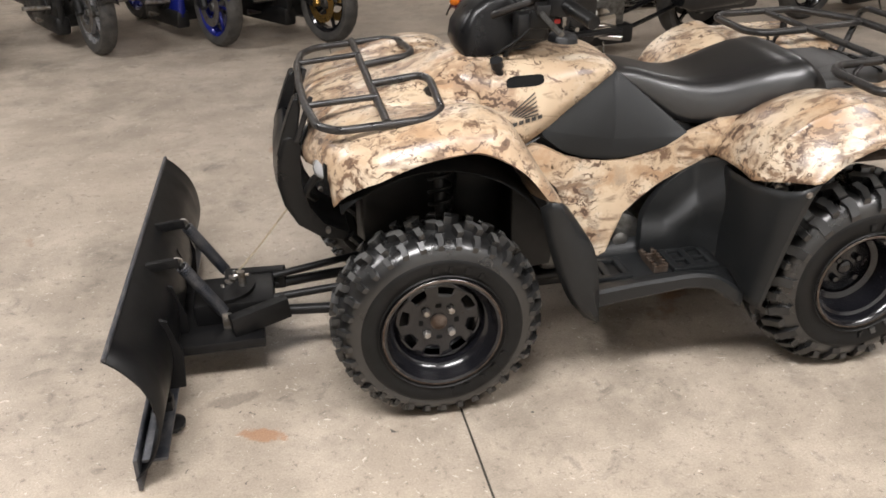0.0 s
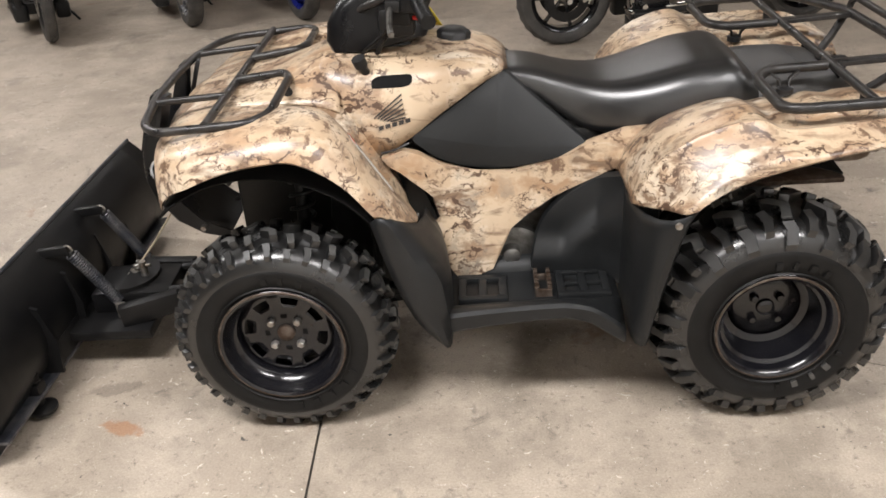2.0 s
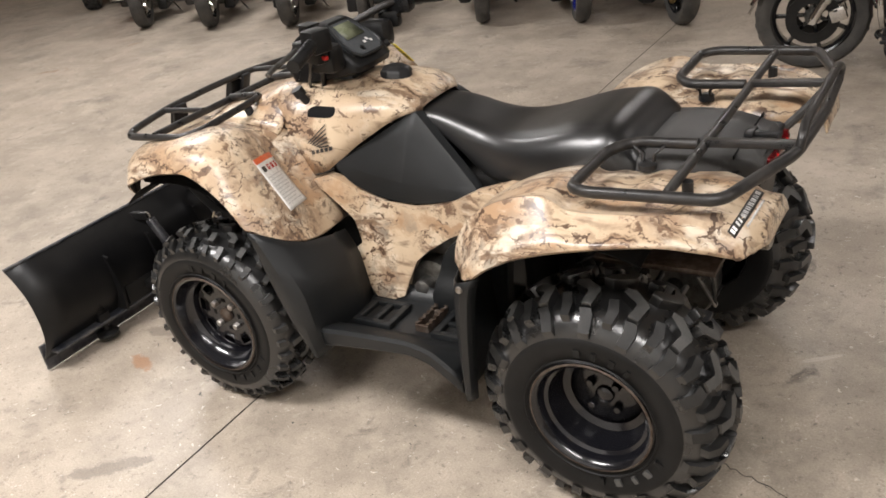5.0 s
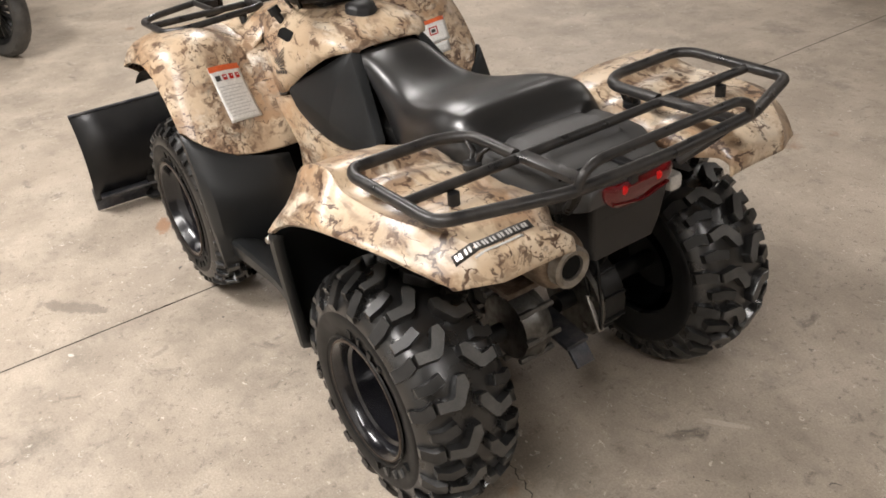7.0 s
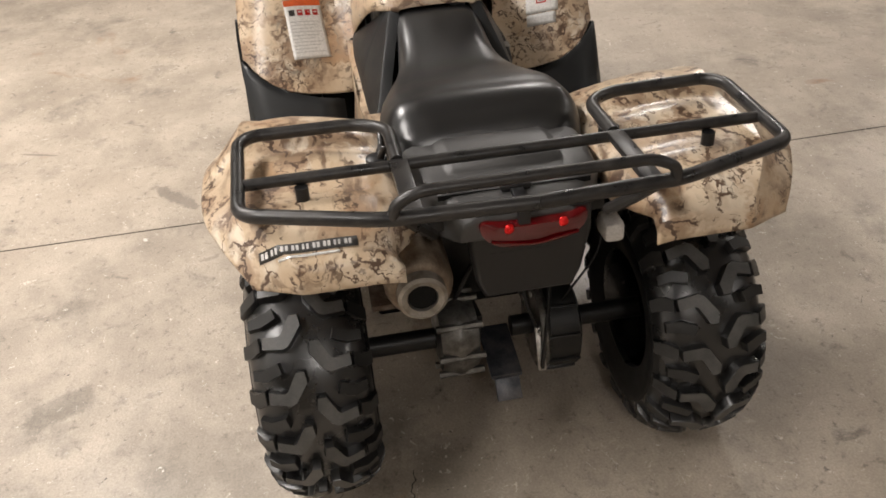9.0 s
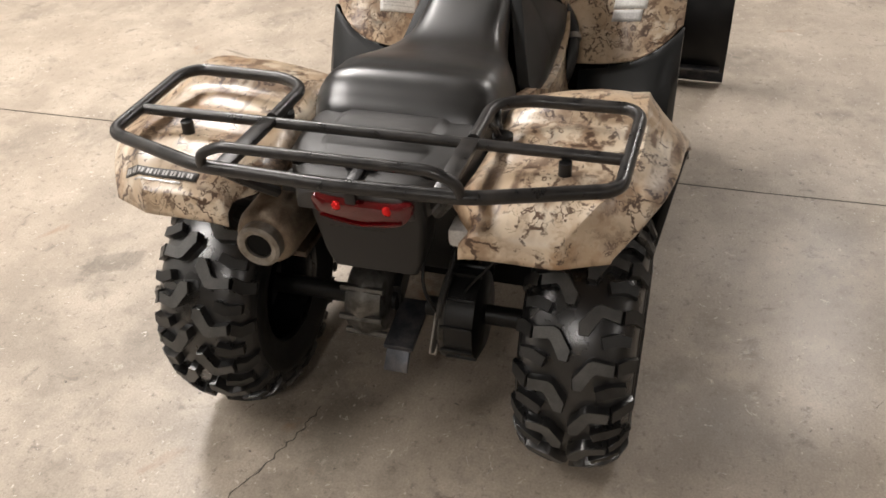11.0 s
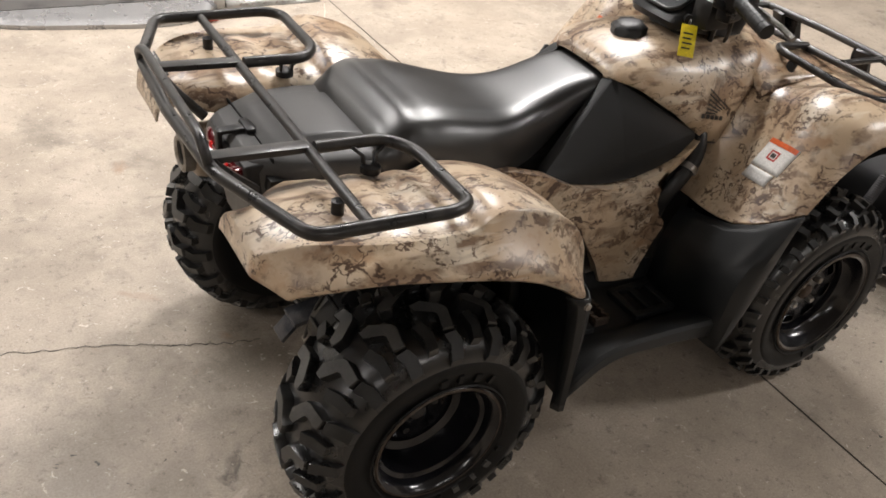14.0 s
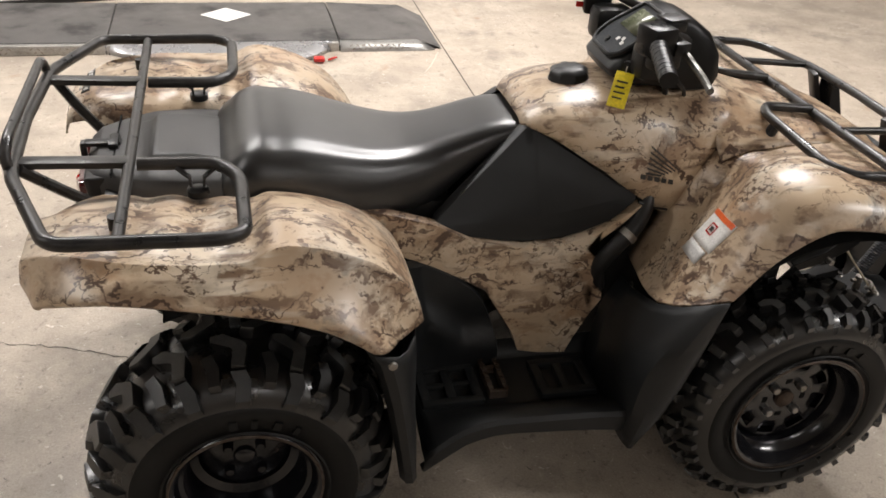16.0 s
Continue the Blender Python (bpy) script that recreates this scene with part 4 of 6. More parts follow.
            frame_bars = [box(x0 - 0.010, x1 + 0.010, y0 - 0.010, y0 + 0.012, 0.332, 0.352, 0.004), box(x0 - 0.010, x1 + 0.010, y1 - 0.012, y1 + 0.010, 0.332, 0.352, 0.004), box(x0 - 0.010, x0 + 0.014, y0, y1, 0.332, 0.3515, 0.004), box(x1 - 0.014, x1 + 0.010, y0, y1, 0.332, 0.3515, 0.004)]
            frame_bars += [box(c - 0.012, c + 0.012, y0, y1, 0.332, 0.350, 0.004) for c in cross]
            frame_bars += [box(x0, x1, s * c - 0.008, s * c + 0.008, 0.332, 0.349, 0.004) for c in split]
            part("grip_frame", joined(*frame_bars), GUARD, quad, "raised black tread frame with slots")
        peg = joined(*[bar((gx, s * 0.225, 0.347), (gx, s * 0.392, 0.347), 0.011, 0.024) for gx in (0.719, 0.755)], bar((0.714, s * 0.390, 0.347), (0.760, s * 0.390, 0.347), 0.010, 0.024), bar((0.714, s * 0.30, 0.345), (0.760, s * 0.30, 0.345), 0.010, 0.020), bar((0.714, s * 0.25, 0.345), (0.760, s * 0.25, 0.345), 0.010, 0.020))
        for k in range(8):
            for gx in (0.719, 0.755):
                peg = joined(peg, box(gx - 0.0055, gx + 0.0055, s * (0.235 + k * 0.0215) - 0.005, s * (0.235 + k * 0.0215) + 0.005, 0.357, 0.3635))
        part("foot_peg", peg, RUST, quad, "toothed rusty steel foot peg", smooth=False)
        # inner well beside the engine and the flap ahead of the rear wheel
        inner = spline([(0.715, 0, 0.35), (0.725, 0, 0.45), (0.77, 0, 0.54), (0.86, 0, 0.605), (0.96, 0, 0.645), (1.04, 0, 0.66), (1.04, 0, 0.50), (0.99, 0, 0.33), (0.82, 0, 0.335)], 5, True)
        bulge = lambda x, z: s * (0.235 + 0.045 / (1 + math.exp((z - 0.43 - 0.9 * max(0, x - 0.80)) / 0.012)) + 0.012 * math.sin(math.pi * min(max((z - 0.42) / 0.2, 0), 1)) + 0.10 * min(max((x - 0.90) / 0.14, 0), 1))
        part("leg_shield", plate([(p.x, p.z) for p in inner], bulge, 0.03, s, 14), GUARD, quad, "smooth black leg shield")
        rows = []
        for k in range(15):
            f = k / 14
            row = []
            for y, x0, z0, x1 in ((0.600, 1.092, 0.690, 1.000), (0.620, 1.080, 0.694, 0.990), (0.622, 1.058, 0.686, 0.978), (0.608, 1.030, 0.672, 0.968), (0.575, 1.006, 0.660, 0.962), (0.52, 0.982, 0.650, 0.960), (0.44, 0.966, 0.642, 0.958), (0.36, 0.962, 0.636, 0.960), (0.28, 0.972, 0.630, 0.972)):
                z = z0 + (0.278 - z0) * f
                row.append((x0 + (x1 - x0) * f ** 0.7, s * (y - 0.055 * f), z))
            rows.append(row)
        part("rear_mud_flap", grid(rows), GUARD, quad, "grey-black plastic mud flap", thick=0.005)
        screw = disc_caps(lathe([(0, 0.010), (0.005, 0.008)], 10))
        part("rivet", moved(screw, pose(1.045, s * 0.621, 0.664, 0, 0, 180 if s < 0 else 0)), STEEL, quad, "pale round rivet")
        # black sheets over both wheels, standing in for the shade inside the arches
        for x0, r0, z0, a0, a1 in ((0.0, 0.370, 0.44, -42, 60), (1.30, 0.385, 0.39, -34, 24)):
            rows = []
            for k in range(15):
                a = radians(a0 + (a1 - a0) * k / 14)
                x, z = x0 + r0 * math.sin(a), z0 + r0 * math.cos(a)
                rows.append([(x, s * 0.17, z), (x, s * 0.36, z), (x, s * 0.515, z - 0.012)])
            part("arch_shade", grid(rows), SHADEBLACK, quad, thick=0.004)
        # suspension
        shock0, shock1 = V((0.06, s * 0.30, 0.40)), V((0.07, s * 0.22, 0.80))
        part("shock_absorber", rod(shock0, shock1, 0.018), DARK, quad)
        part("coil_spring", coil(shock0.lerp(shock1, 0.15), shock1, 0.032, 0.006, 9), BLACK, quad, "black coil spring")
        for ax, bx in ((-0.07, 0.0), (0.10, 0.01)):
            part("suspension_arm", rod((ax, s * 0.14, 0.31), (bx, s * 0.37, 0.27), 0.013), DARK, quad)
            part("suspension_arm", rod((ax, s * 0.16, 0.46), (bx, s * 0.36, 0.40), 0.011), DARK, quad)
        part("brake_drum", moved(disc_caps(lathe([(-0.03, 0.085), (0.03, 0.085)], 28)), pose(0, s * 0.375, 0.307)), DARK, quad)
        # rear suspension and half shafts
        part("shock_absorber", rod((1.22, s * 0.17, 0.36), (1.12, s * 0.16, 0.70), 0.018), DARK, quad)
        part("coil_spring", coil((1.21, s * 0.17, 0.40), (1.13, s * 0.16, 0.70), 0.034, 0.006, 8), BLACK, quad, "black coil spring")
        part("axle_tube", rod((1.33, s * 0.04, 0.318), (1.33, s * 0.40, 0.318), 0.026), DARK, quad)
        # head lamps and stickers
        lamp_rows = []
        for k in range(7):
            a = math.pi / 2 * k / 6
            lamp_rows.append([(-0.275 - 0.030 * math.cos(a), s * (0.345 + 0.060 * math.sin(a) * math.cos(2 * math.pi * j / 16)), 0.772 + 0.030 * math.sin(a) * math.sin(2 * math.pi * j / 16)) for j in range(16)])
        part("headlight", grid(lamp_rows, wrap=True), LENS, quad, "clear headlight lens")
        part("headlight_housing", box(-0.280, -0.17, s * 0.345 - 0.072, s * 0.345 + 0.072, 0.730, 0.806, 0.012), SHADEBLACK, quad)
    part("breather_hose", tube([(0.34, 0.17, 0.78), (0.37, 0.235, 0.71), (0.44, 0.25, 0.645), (0.47, 0.235, 0.58), (0.44, 0.20, 0.50)], 0.021, 10, 0.05), BLACK, quad, "fat black rubber hose")
    part("hose_clamp", rod((0.400, 0.243, 0.682), (0.412, 0.246, 0.670), 0.024), STEEL, quad)
    # a thin black plate on the skin, painted as the shade of a recessed slot
    part("lever_slot", plate([(0.345 + math.copysign(0.058 * abs(math.cos(a)) ** 0.45, math.cos(a)), 0.918 + 0.006 * math.cos(a) + math.copysign(0.015 * abs(math.sin(a)) ** 0.6, math.sin(a))) for a in [2 * math.pi * k / 28 for k in range(28)]], lambda x, z: on_tank(x, z, -1, 0.003).y, 0.004, -1, 3), SHADEBLACK, quad, "black oblong slot in the tank cover")
    part("choke_knob", joined(rod((0.275, -0.150, 0.935), (0.262, -0.165, 0.968), 0.012), rod((0.265, -0.162, 0.962), (0.258, -0.17, 0.985), 0.019)), BLACK, quad)

    # wing mark and its word bar, plain shapes on both flanks of the tank
    for s in (-1, 1):
        for k in range(6):
            f = k / 5
            a, b = V((0.290 + 0.045 * f, 0, 0.826 - 0.010 * f)), V((0.370 + 0.008 * f, 0, 0.888 - 0.062 * f))
            rows = []
            for i in range(7):
                p = a.lerp(b, i / 6)
                w = 0.0024
                rows.append([on_tank(p.x, p.z + w, s, 0.0055), on_tank(p.x, p.z - w, s, 0.0055)])
            part("wing_mark", grid(rows), INK, quad, "dark wing-shaped stripe on the tank")
        for k in range(5):
            x = 0.300 + 0.019 * k
            z = 0.796 + (x - 0.30) * 0.25
            rows = [[on_tank(x + dx, z + 0.006 + dx * 0.25, s, 0.0055), on_tank(x + dx, z - 0.006 + dx * 0.25, s, 0.0055)] for dx in (0, 0.005, 0.010, 0.014)]
            part("word_bar", grid(rows), INK, quad)

    # warning stickers on the sloping backs of the front mudguards
    lines = [(0.010, 0.0105 * k + 0.066, 0.098 - 0.012 * (k % 3), 0.0028, GREYINK) for k in range(10)]
    icons = [(0.012 + 0.026 * k, 0.030, 0.018, 0.018, m) for k, m in enumerate((INK, RED, RED, RED))]
    icons += [(0.016 + 0.026 * k, 0.035, 0.010, 0.004, WHITE) for k in range(4)]
    sticker(quad, "warning_label", "white warning sticker with an orange band", (0.249, -0.418, 0.847), (-0.036, 0.118, -0.016), (0.108, 0.018, -0.148), 0.122, 0.182, WHITE, [(0, 0, 0.122, 0.018, ORANGE)] + icons + lines, [front_skin[-1]])
    sticker(quad, "warning_label", "small white warning sticker with a red ring", (0.280, 0.348, 0.819), (0.027, 0.098, 0.020), (0.041, -0.008, -0.073), 0.103, 0.085, WHITE, [(0, 0, 0.100, 0.014, ORANGE), (0.036, 0.028, 0.028, 0.004, RED), (0.036, 0.052, 0.028, 0.004, RED), (0.034, 0.028, 0.004, 0.028, RED), (0.062, 0.028, 0.004, 0.028, RED), (0.042, 0.036, 0.016, 0.012, INK)], [front_skin[1]])
    sticker(quad, "clear_label", "bare pale sticker patch", (0.322, 0.342, 0.742), (0.027, 0.098, 0.020), (0.041, -0.008, -0.073), 0.093, 0.036, GREYINK, [], [front_skin[1]])
    letters = [(0.004 + 0.0188 * k + 0.0075 * j, 0.004, 0.0052 - 0.001 * (k % 3 == 1), 0.0115, SILVER) for k in range(9) for j in range(2)]
    sticker(quad, "badge", "silver raised model badge", (1.646, -0.490, 0.8455), (0.02, 1, -0.002), (0.065, 0.0, -0.036), 0.178, 0.021, INK, letters, [rear_skin[-1]])
    sticker(quad, "badge", "thin silver line of small print", (1.669, -0.455, 0.8330), (0.02, 1, -0.002), (0.065, 0.0, -0.036), 0.11, 0.005, SILVER, [], [rear_skin[-1]])
    for s, x in ((-1, 1.24), (1, 1.455)):
        sticker(quad, "load_label", "white load sticker with an amber edge", (x, s * 0.375, 0.86), (0, s, 0.0), (-s, 0, 0), 0.075, 0.05, WHITE, [(0.0, 0, 0.020, 0.05, AMBER), (0.028, 0.012, 0.04, 0.004, GREYINK), (0.028, 0.026, 0.04, 0.004, GREYINK)], [rear_skin[s]])

    # fuel cap, steering cowl, handlebar
    cap = [(0.0, 0.050), (0.008, 0.052), (0.014, 0.048), (0.026, 0.046), (0.034, 0.040), (0.039, 0.030), (0.041, 0.014)]
    fuel = disc_caps(lathe(cap, 24))
    for v in fuel.verts:
        if 0.015 < v.co.y < 0.05:
            a = math.atan2(v.co.x, v.co.z)
            k = 1 + 0.08 * math.cos(8 * a)
            v.co.x *= k
            v.co.z *= k
    part("fuel_cap", moved(fuel, pose(0.515, 0.0, 0.970, 90, 6, 0)), BLACK, quad, "black ribbed fuel cap")
    side = [(0.175, 0.975), (0.160, 1.01), (0.168, 1.060), (0.200, 1.110), (0.245, 1.140), (0.290, 1.152), (0.318, 1.142), (0.380, 1.096), (0.438, 1.048), (0.452, 1.028), (0.445, 1.010), (0.40, 0.998), (0.32, 0.985), (0.24, 0.972)]
    rows = []
    for y, k in ((-0.100, 0.62), (-0.098, 0.80), (-0.088, 0.93), (-0.070, 0.985), (0, 1.0), (0.070, 0.985), (0.088, 0.93), (0.098, 0.80), (0.100, 0.62)):
        rows.append([(0.33 + (x - 0.33) * k, y * (1.0 - 0.18 * max(0, (zz - 1.04) / 0.11)), 1.05 + (zz - 1.05) * (0.4 + 0.6 * k)) for x, zz in side])
    part("steering_cowl", grid(rows, wrap=True, caps=True), COWL, quad, "black plastic handlebar cowl with display")
    slope = (V((0.306, 0, 1.153)), V((0.444, 0, 1.048)))

    def on_slope(f, y, out):
        q = slope[0].lerp(slope[1], f)
        return (q.x + 0.6 * out, y, q.z + 0.8 * out)

    face = [(0.10, -0.050), (0.10, 0.050), (0.64, 0.078), (0.86, 0.072), (0.98, 0.048), (0.98, -0.048), (0.86, -0.072), (0.64, -0.078)]
    part("bezel", tube([on_slope(f, y, 0.005) for f, y in face], 0.0055, 8, 0.012, True), GUARD, quad, "dark grey display surround")
    part("display", grid([[on_slope(f, y, -0.004) for f, y in face], [on_slope(f, y, 0.004) for f, y in face]], wrap=True, caps=True), GLASSY, quad, "glossy dark display glass", smooth=False)
    part("display_window", grid([[on_slope(0.20, -0.034, 0.006), on_slope(0.20, 0.042, 0.006)], [on_slope(0.56, -0.040, 0.006), on_slope(0.56, 0.050, 0.006)]]), LCD, quad, "grey-green liquid-crystal window", thick=0.002)
    for f, y in ((0.66, 0.030), (0.70, 0.012), (0.72, 0.040)):
        part("display_print", grid([[on_slope(f, y - 0.006, 0.006), on_slope(f, y + 0.006, 0.006)], [on_slope(f + 0.06, y - 0.006, 0.006), on_slope(f + 0.06, y + 0.006, 0.006)]]), GREYINK, quad)
    part("button", rod(on_slope(0.82, -0.02, 0.0), on_slope(0.82, -0.02, 0.008), 0.008), DARK, quad)
    part("steering_stem", joined(rod((0.20, 0, 0.90), (0.24, 0, 1.02), 0.03), box(0.22, 0.40, -0.065, 0.065, 0.95, 1.003, 0.02), box(0.215, 0.30, -0.07, 0.07, 1.0, 1.09, 0.02)), DARK, quad)
    for s in (-1, 1):
        part("handlebar", tube([(0.23, s * 0.02, 1.05), (0.27, s * 0.09, 1.10), (0.41, s * 0.18, 1.160), (0.468, s * 0.385, 1.128)], 0.0115, 10, 0.04), RACK, quad)
        grip = V((0.438, s * 0.265, 1.149)), V((0.470, s * 0.390, 1.127))
        part("grip", rod(grip[0], grip[1], 0.019, 14), COWL, quad, "black ribbed rubber grip")
        for k in range(8):
            p = grip[0].lerp(grip[1], (k + 0.5) / 8)
            d = (grip[1] - grip[0]).normalized() * 0.003
            part("grip_ring", rod(p - d, p + d, 0.0197, 14), COWL, quad)
        part("switch_housing", joined(moved(box(-0.032, 0.032, -0.034, 0.034, -0.034, 0.034, 0.010), pose(0.425, s * 0.225, 1.150, 0, 0, s * 15)), moved(box(-0.05, 0.02, -0.02, 0.025, -0.055, 0.0, 0.010), pose(0.40, s * 0.20, 1.13, 0, 0, s * 15))), COWL, quad)
        part("brake_lever", tube([(0.385, s * 0.215, 1.14), (0.365, s * 0.25, 1.13), (0.372, s * 0.36, 1.112), (0.378, s * 0.398, 1.104)], 0.008, 8, 0.02), CAST, quad, "bare aluminium brake lever")
        part("reservoir", joined(moved(box(-0.028, 0.022, -0.022, 0.022, 0, 0.026, 0.007), pose(0.378, s * 0.190, 1.158, 0, 0, s * 15)), moved(box(-0.031, 0.025, -0.025, 0.025, 0.026, 0.032, 0.004), pose(0.378, s * 0.190, 1.158, 0, 0, s * 15))), DARK, quad)
        part("lever_pivot", moved(box(-0.02, 0.02, -0.03, 0.03, -0.018, 0.012, 0.005), pose(0.378, s * 0.225, 1.14, 0, 0, s * 10)), DARK, quad)
    for s in (-1, 1):
        part("wiring", tube([(0.40, s * 0.20, 1.12), (0.36, s * 0.145, 1.06), (0.32, s * 0.11, 1.01), (0.30, s * 0.09, 0.96)], 0.008, 6, 0.04), DARK, quad)
        part("cable", tube([(0.385, s * 0.215, 1.12), (0.33, s * 0.17, 1.04), (0.27, s * 0.12, 0.99), (0.25, s * 0.09, 0.95)], 0.005, 6, 0.05), DARK, quad)
        part("hand_clamp", box(0.32, 0.42, min(s * 0.10, s * 0.17), max(s * 0.10, s * 0.17), 1.03, 1.115, 0.02), DARK, quad)
    part("stop_switch", moved(box(-0.009, 0.009, -0.007, 0.007, -0.006, 0.006, 0.002), pose(0.428, -0.206, 1.095, 0, 0, -15)), RED, quad, "red engine stop switch")
    part("key_switch", rod((0.395, 0.070, 1.040), (0.424, 0.112, 1.048), 0.012), DARK, quad)

    # rear rack
    z = 0.905
    for s in (-1, 1):
        part("rack_loop", tube([(1.50, s * 0.215, z), (1.345, s * 0.215, z - 0.004), (1.30, s * 0.275, z - 0.006), (1.298, s * 0.495, z - 0.004), (1.34, s * 0.520, z), (1.63, s * 0.512, z + 0.004), (1.724, s * 0.265, z + 0.012), (1.736, 0.0, z + 0.012)], 0.0135, 12, 0.035), RACK, quad, "bent black rack tube")
        part("rack_bar", bar((1.512, s * 0.213, z + 0.004), (1.728, s * 0.213, z + 0.012), 0.034, 0.014), RACK, quad)
        part("rack_leg", grid([[(1.345, s * 0.222, z - 0.004), (1.345, s * 0.236, z - 0.004)], [(1.372, s * 0.226, z - 0.026), (1.372, s * 0.240, z - 0.026)], [(1.374, s * 0.240, 0.846), (1.374, s * 0.254, 0.846)], [(1.398, s * 0.240, 0.846), (1.398, s * 0.254, 0.846)], [(1.400, s * 0.226, z - 0.026), (1.400, s * 0.240, z - 0.026)], [(1.425, s * 0.222, z - 0.004), (1.425, s * 0.236, z - 0.004)]], wrap=False), RACK, quad, thick=0.006)
        part("rack_pad", disc_caps(moved(lathe([(-0.006, 0.022), (0.008, 0.022), (0.012, 0.016)], 16), pose(1.386, s * 0.247, 0.852, 90, 0, 0))), BLACK, quad)
        part("rack_leg", tube([(1.714, s * 0.235, z + 0.008), (1.665, s * 0.20, 0.855), (1.61, s * 0.17, 0.80)], 0.012, 8, 0.02), RACK, quad)
        part("rack_foot", rod((1.53, s * 0.40, z - 0.01), (1.53, s * 0.40, 0.845), 0.013), BLACK, quad)
    part("rack_bar", rod((1.515, -0.512, z), (1.515, 0.512, z), 0.0115), RACK, quad)
    part("rack_bar", tube([(1.726, -0.250, z + 0.012), (1.732, -0.246, z + 0.042), (1.730, -0.205, z + 0.062), (1.730, 0.205, z + 0.062), (1.732, 0.246, z + 0.042), (1.726, 0.250, z + 0.012)], 0.0105, 10, 0.03), RACK, quad)

    # front rack
    z = 0.925
    for s in (-1, 1):
        part("rack_loop", tube([(-0.10, s * 0.105, z), (0.040, s * 0.112, z + 0.016), (0.062, s * 0.16, z + 0.016), (0.050, s * 0.40, z), (0.005, s * 0.448, z - 0.006), (-0.235, s * 0.440, z - 0.02), (-0.285, s * 0.38, z - 0.022), (-0.308, s * 0.20, z - 0.012), (-0.312, 0.0, z - 0.01)], 0.0115, 12, 0.03), RACK, quad, "bent black rack tube")
        part("rack_bar", rod((-0.315, s * 0.225, z - 0.014), (-0.10, s * 0.235, z), 0.0095), RACK, quad)
        part("rack_leg", bar((-0.290, s * 0.17, z - 0.012), (-0.335, s * 0.16, 0.79), 0.05, 0.014), BLACK, quad)
        part("rack_foot", rod((0.05, s * 0.19, z), (0.065, s * 0.19, z - 0.035), 0.014), BLACK, quad)
        part("rack_foot", rod((0.0, s * 0.43, z - 0.02), (0.0, s * 0.425, z - 0.06), 0.013), BLACK, quad)
    part("rack_bar", rod((-0.105, -0.447, z - 0.006), (-0.105, 0.447, z - 0.006), 0.0115), RACK, quad)

    # front guard and winch
    outline = [(-0.338, 0.775), (-0.350, 0.792), (-0.372, 0.806), (-0.386, 0.798), (-0.396, 0.775), (-0.410, 0.73), (-0.416, 0.655), (-0.402, 0.58), (-0.365, 0.50), (-0.30, 0.445), (-0.22, 0.42), (-0.20, 0.45), (-0.285, 0.50), (-0.330, 0.575), (-0.350, 0.66), (-0.345, 0.74)]
    rows = []
    for y, sx in ((-0.175, 0.90), (-0.168, 0.955), (-0.11, 0.985), (0, 1.0), (0.11, 0.985), (0.168, 0.955), (0.175, 0.90)):
        rows.append([(-0.2 + (x + 0.2) * sx, y * (1 - 0.35 * max(0, 0.62 - z0) / 0.17), z0) for x, z0 in outline])
    part("front_guard", grid(rows, wrap=True, caps=True), COWL, quad, "black plastic front guard", bevel=0.006)
    for s in (-1, 1):
        horn = [[(x, s * y, z0) for x, z0 in ((-0.345, 0.745), (-0.333, 0.81), (-0.318, 0.885), (-0.322, 0.918), (-0.336, 0.914), (-0.355, 0.872), (-0.380, 0.81), (-0.402, 0.745))] for y in (0.112, 0.118, 0.160, 0.168)]
        part("guard_horn", grid(horn, wrap=True, caps=True), COWL, quad, bevel=0.005)
        part("guard_bolt", rod((-0.27, s * 0.15, 0.49), (-0.27, s * 0.172, 0.49), 0.008), STEEL, quad)
        part("guard_strut", tube([(-0.30, s * 0.16, 0.60), (-0.33, s * 0.20, 0.64), (-0.29, s * 0.22, 0.70), (-0.24, s * 0.20, 0.72)], 0.012, 8, 0.03), DARK, quad)
    part("winch_roller", joined(rod((-0.360, -0.075, 0.545), (-0.360, 0.075, 0.545), 0.014), bar((-0.345, -0.085, 0.545), (-0.345, 0.085, 0.545), 0.06, 0.02)), SCRAPED, quad, "steel rope guide of the winch")

    # frame, engine and under-tray
    part("engine", joined(box(0.42, 0.86, -0.15, 0.15, 0.24, 0.60, 0.03), moved(disc_caps(lathe([(-0.21, 0.085), (-0.2, 0.10), (0.2, 0.10), (0.21, 0.085)], 24)), pose(0.66, 0, 0.36)), moved(box(-0.09, 0.09, -0.09, 0.09, 0, 0.2, 0.02), pose(0.52, 0, 0.55, 0, -25, 0))), CAST, quad, "grey cast engine block")
    for k in range(6):
        part("cooling_fin", moved(box(-0.10, 0.10, -0.10, 0.10, 0.02 + k * 0.03, 0.028 + k * 0.03), pose(0.52, 0, 0.56, 0, -25, 0)), CAST, quad)
    part("starter_cover", moved(disc_caps(lathe([(-0.03, 0.020), (-0.024, 0.028), (0.03, 0.028), (0.04, 0.022)], 20)), pose(0.655, -0.225, 0.385)), CAST, quad, "bare metal starter cover")
    part("frame_core", joined(box(-0.16, 0.42, -0.12, 0.12, 0.26, 0.78, 0.02), box(0.82, 1.24, -0.12, 0.12, 0.36, 0.76, 0.02), box(0.30, 1.1, -0.14, 0.14, 0.56, 0.74, 0.02)), DARK, quad)
    part("rear_guard", box(1.03, 1.06, -0.27, 0.27, 0.20, 0.60, 0.01), SHADEBLACK, quad, "dull black guard ahead of the rear axle")
    part("skid_plate", box(-0.14, 1.0, -0.13, 0.13, 0.215, 0.235, 0.005), SCRAPED, quad, "scraped metal skid plate")
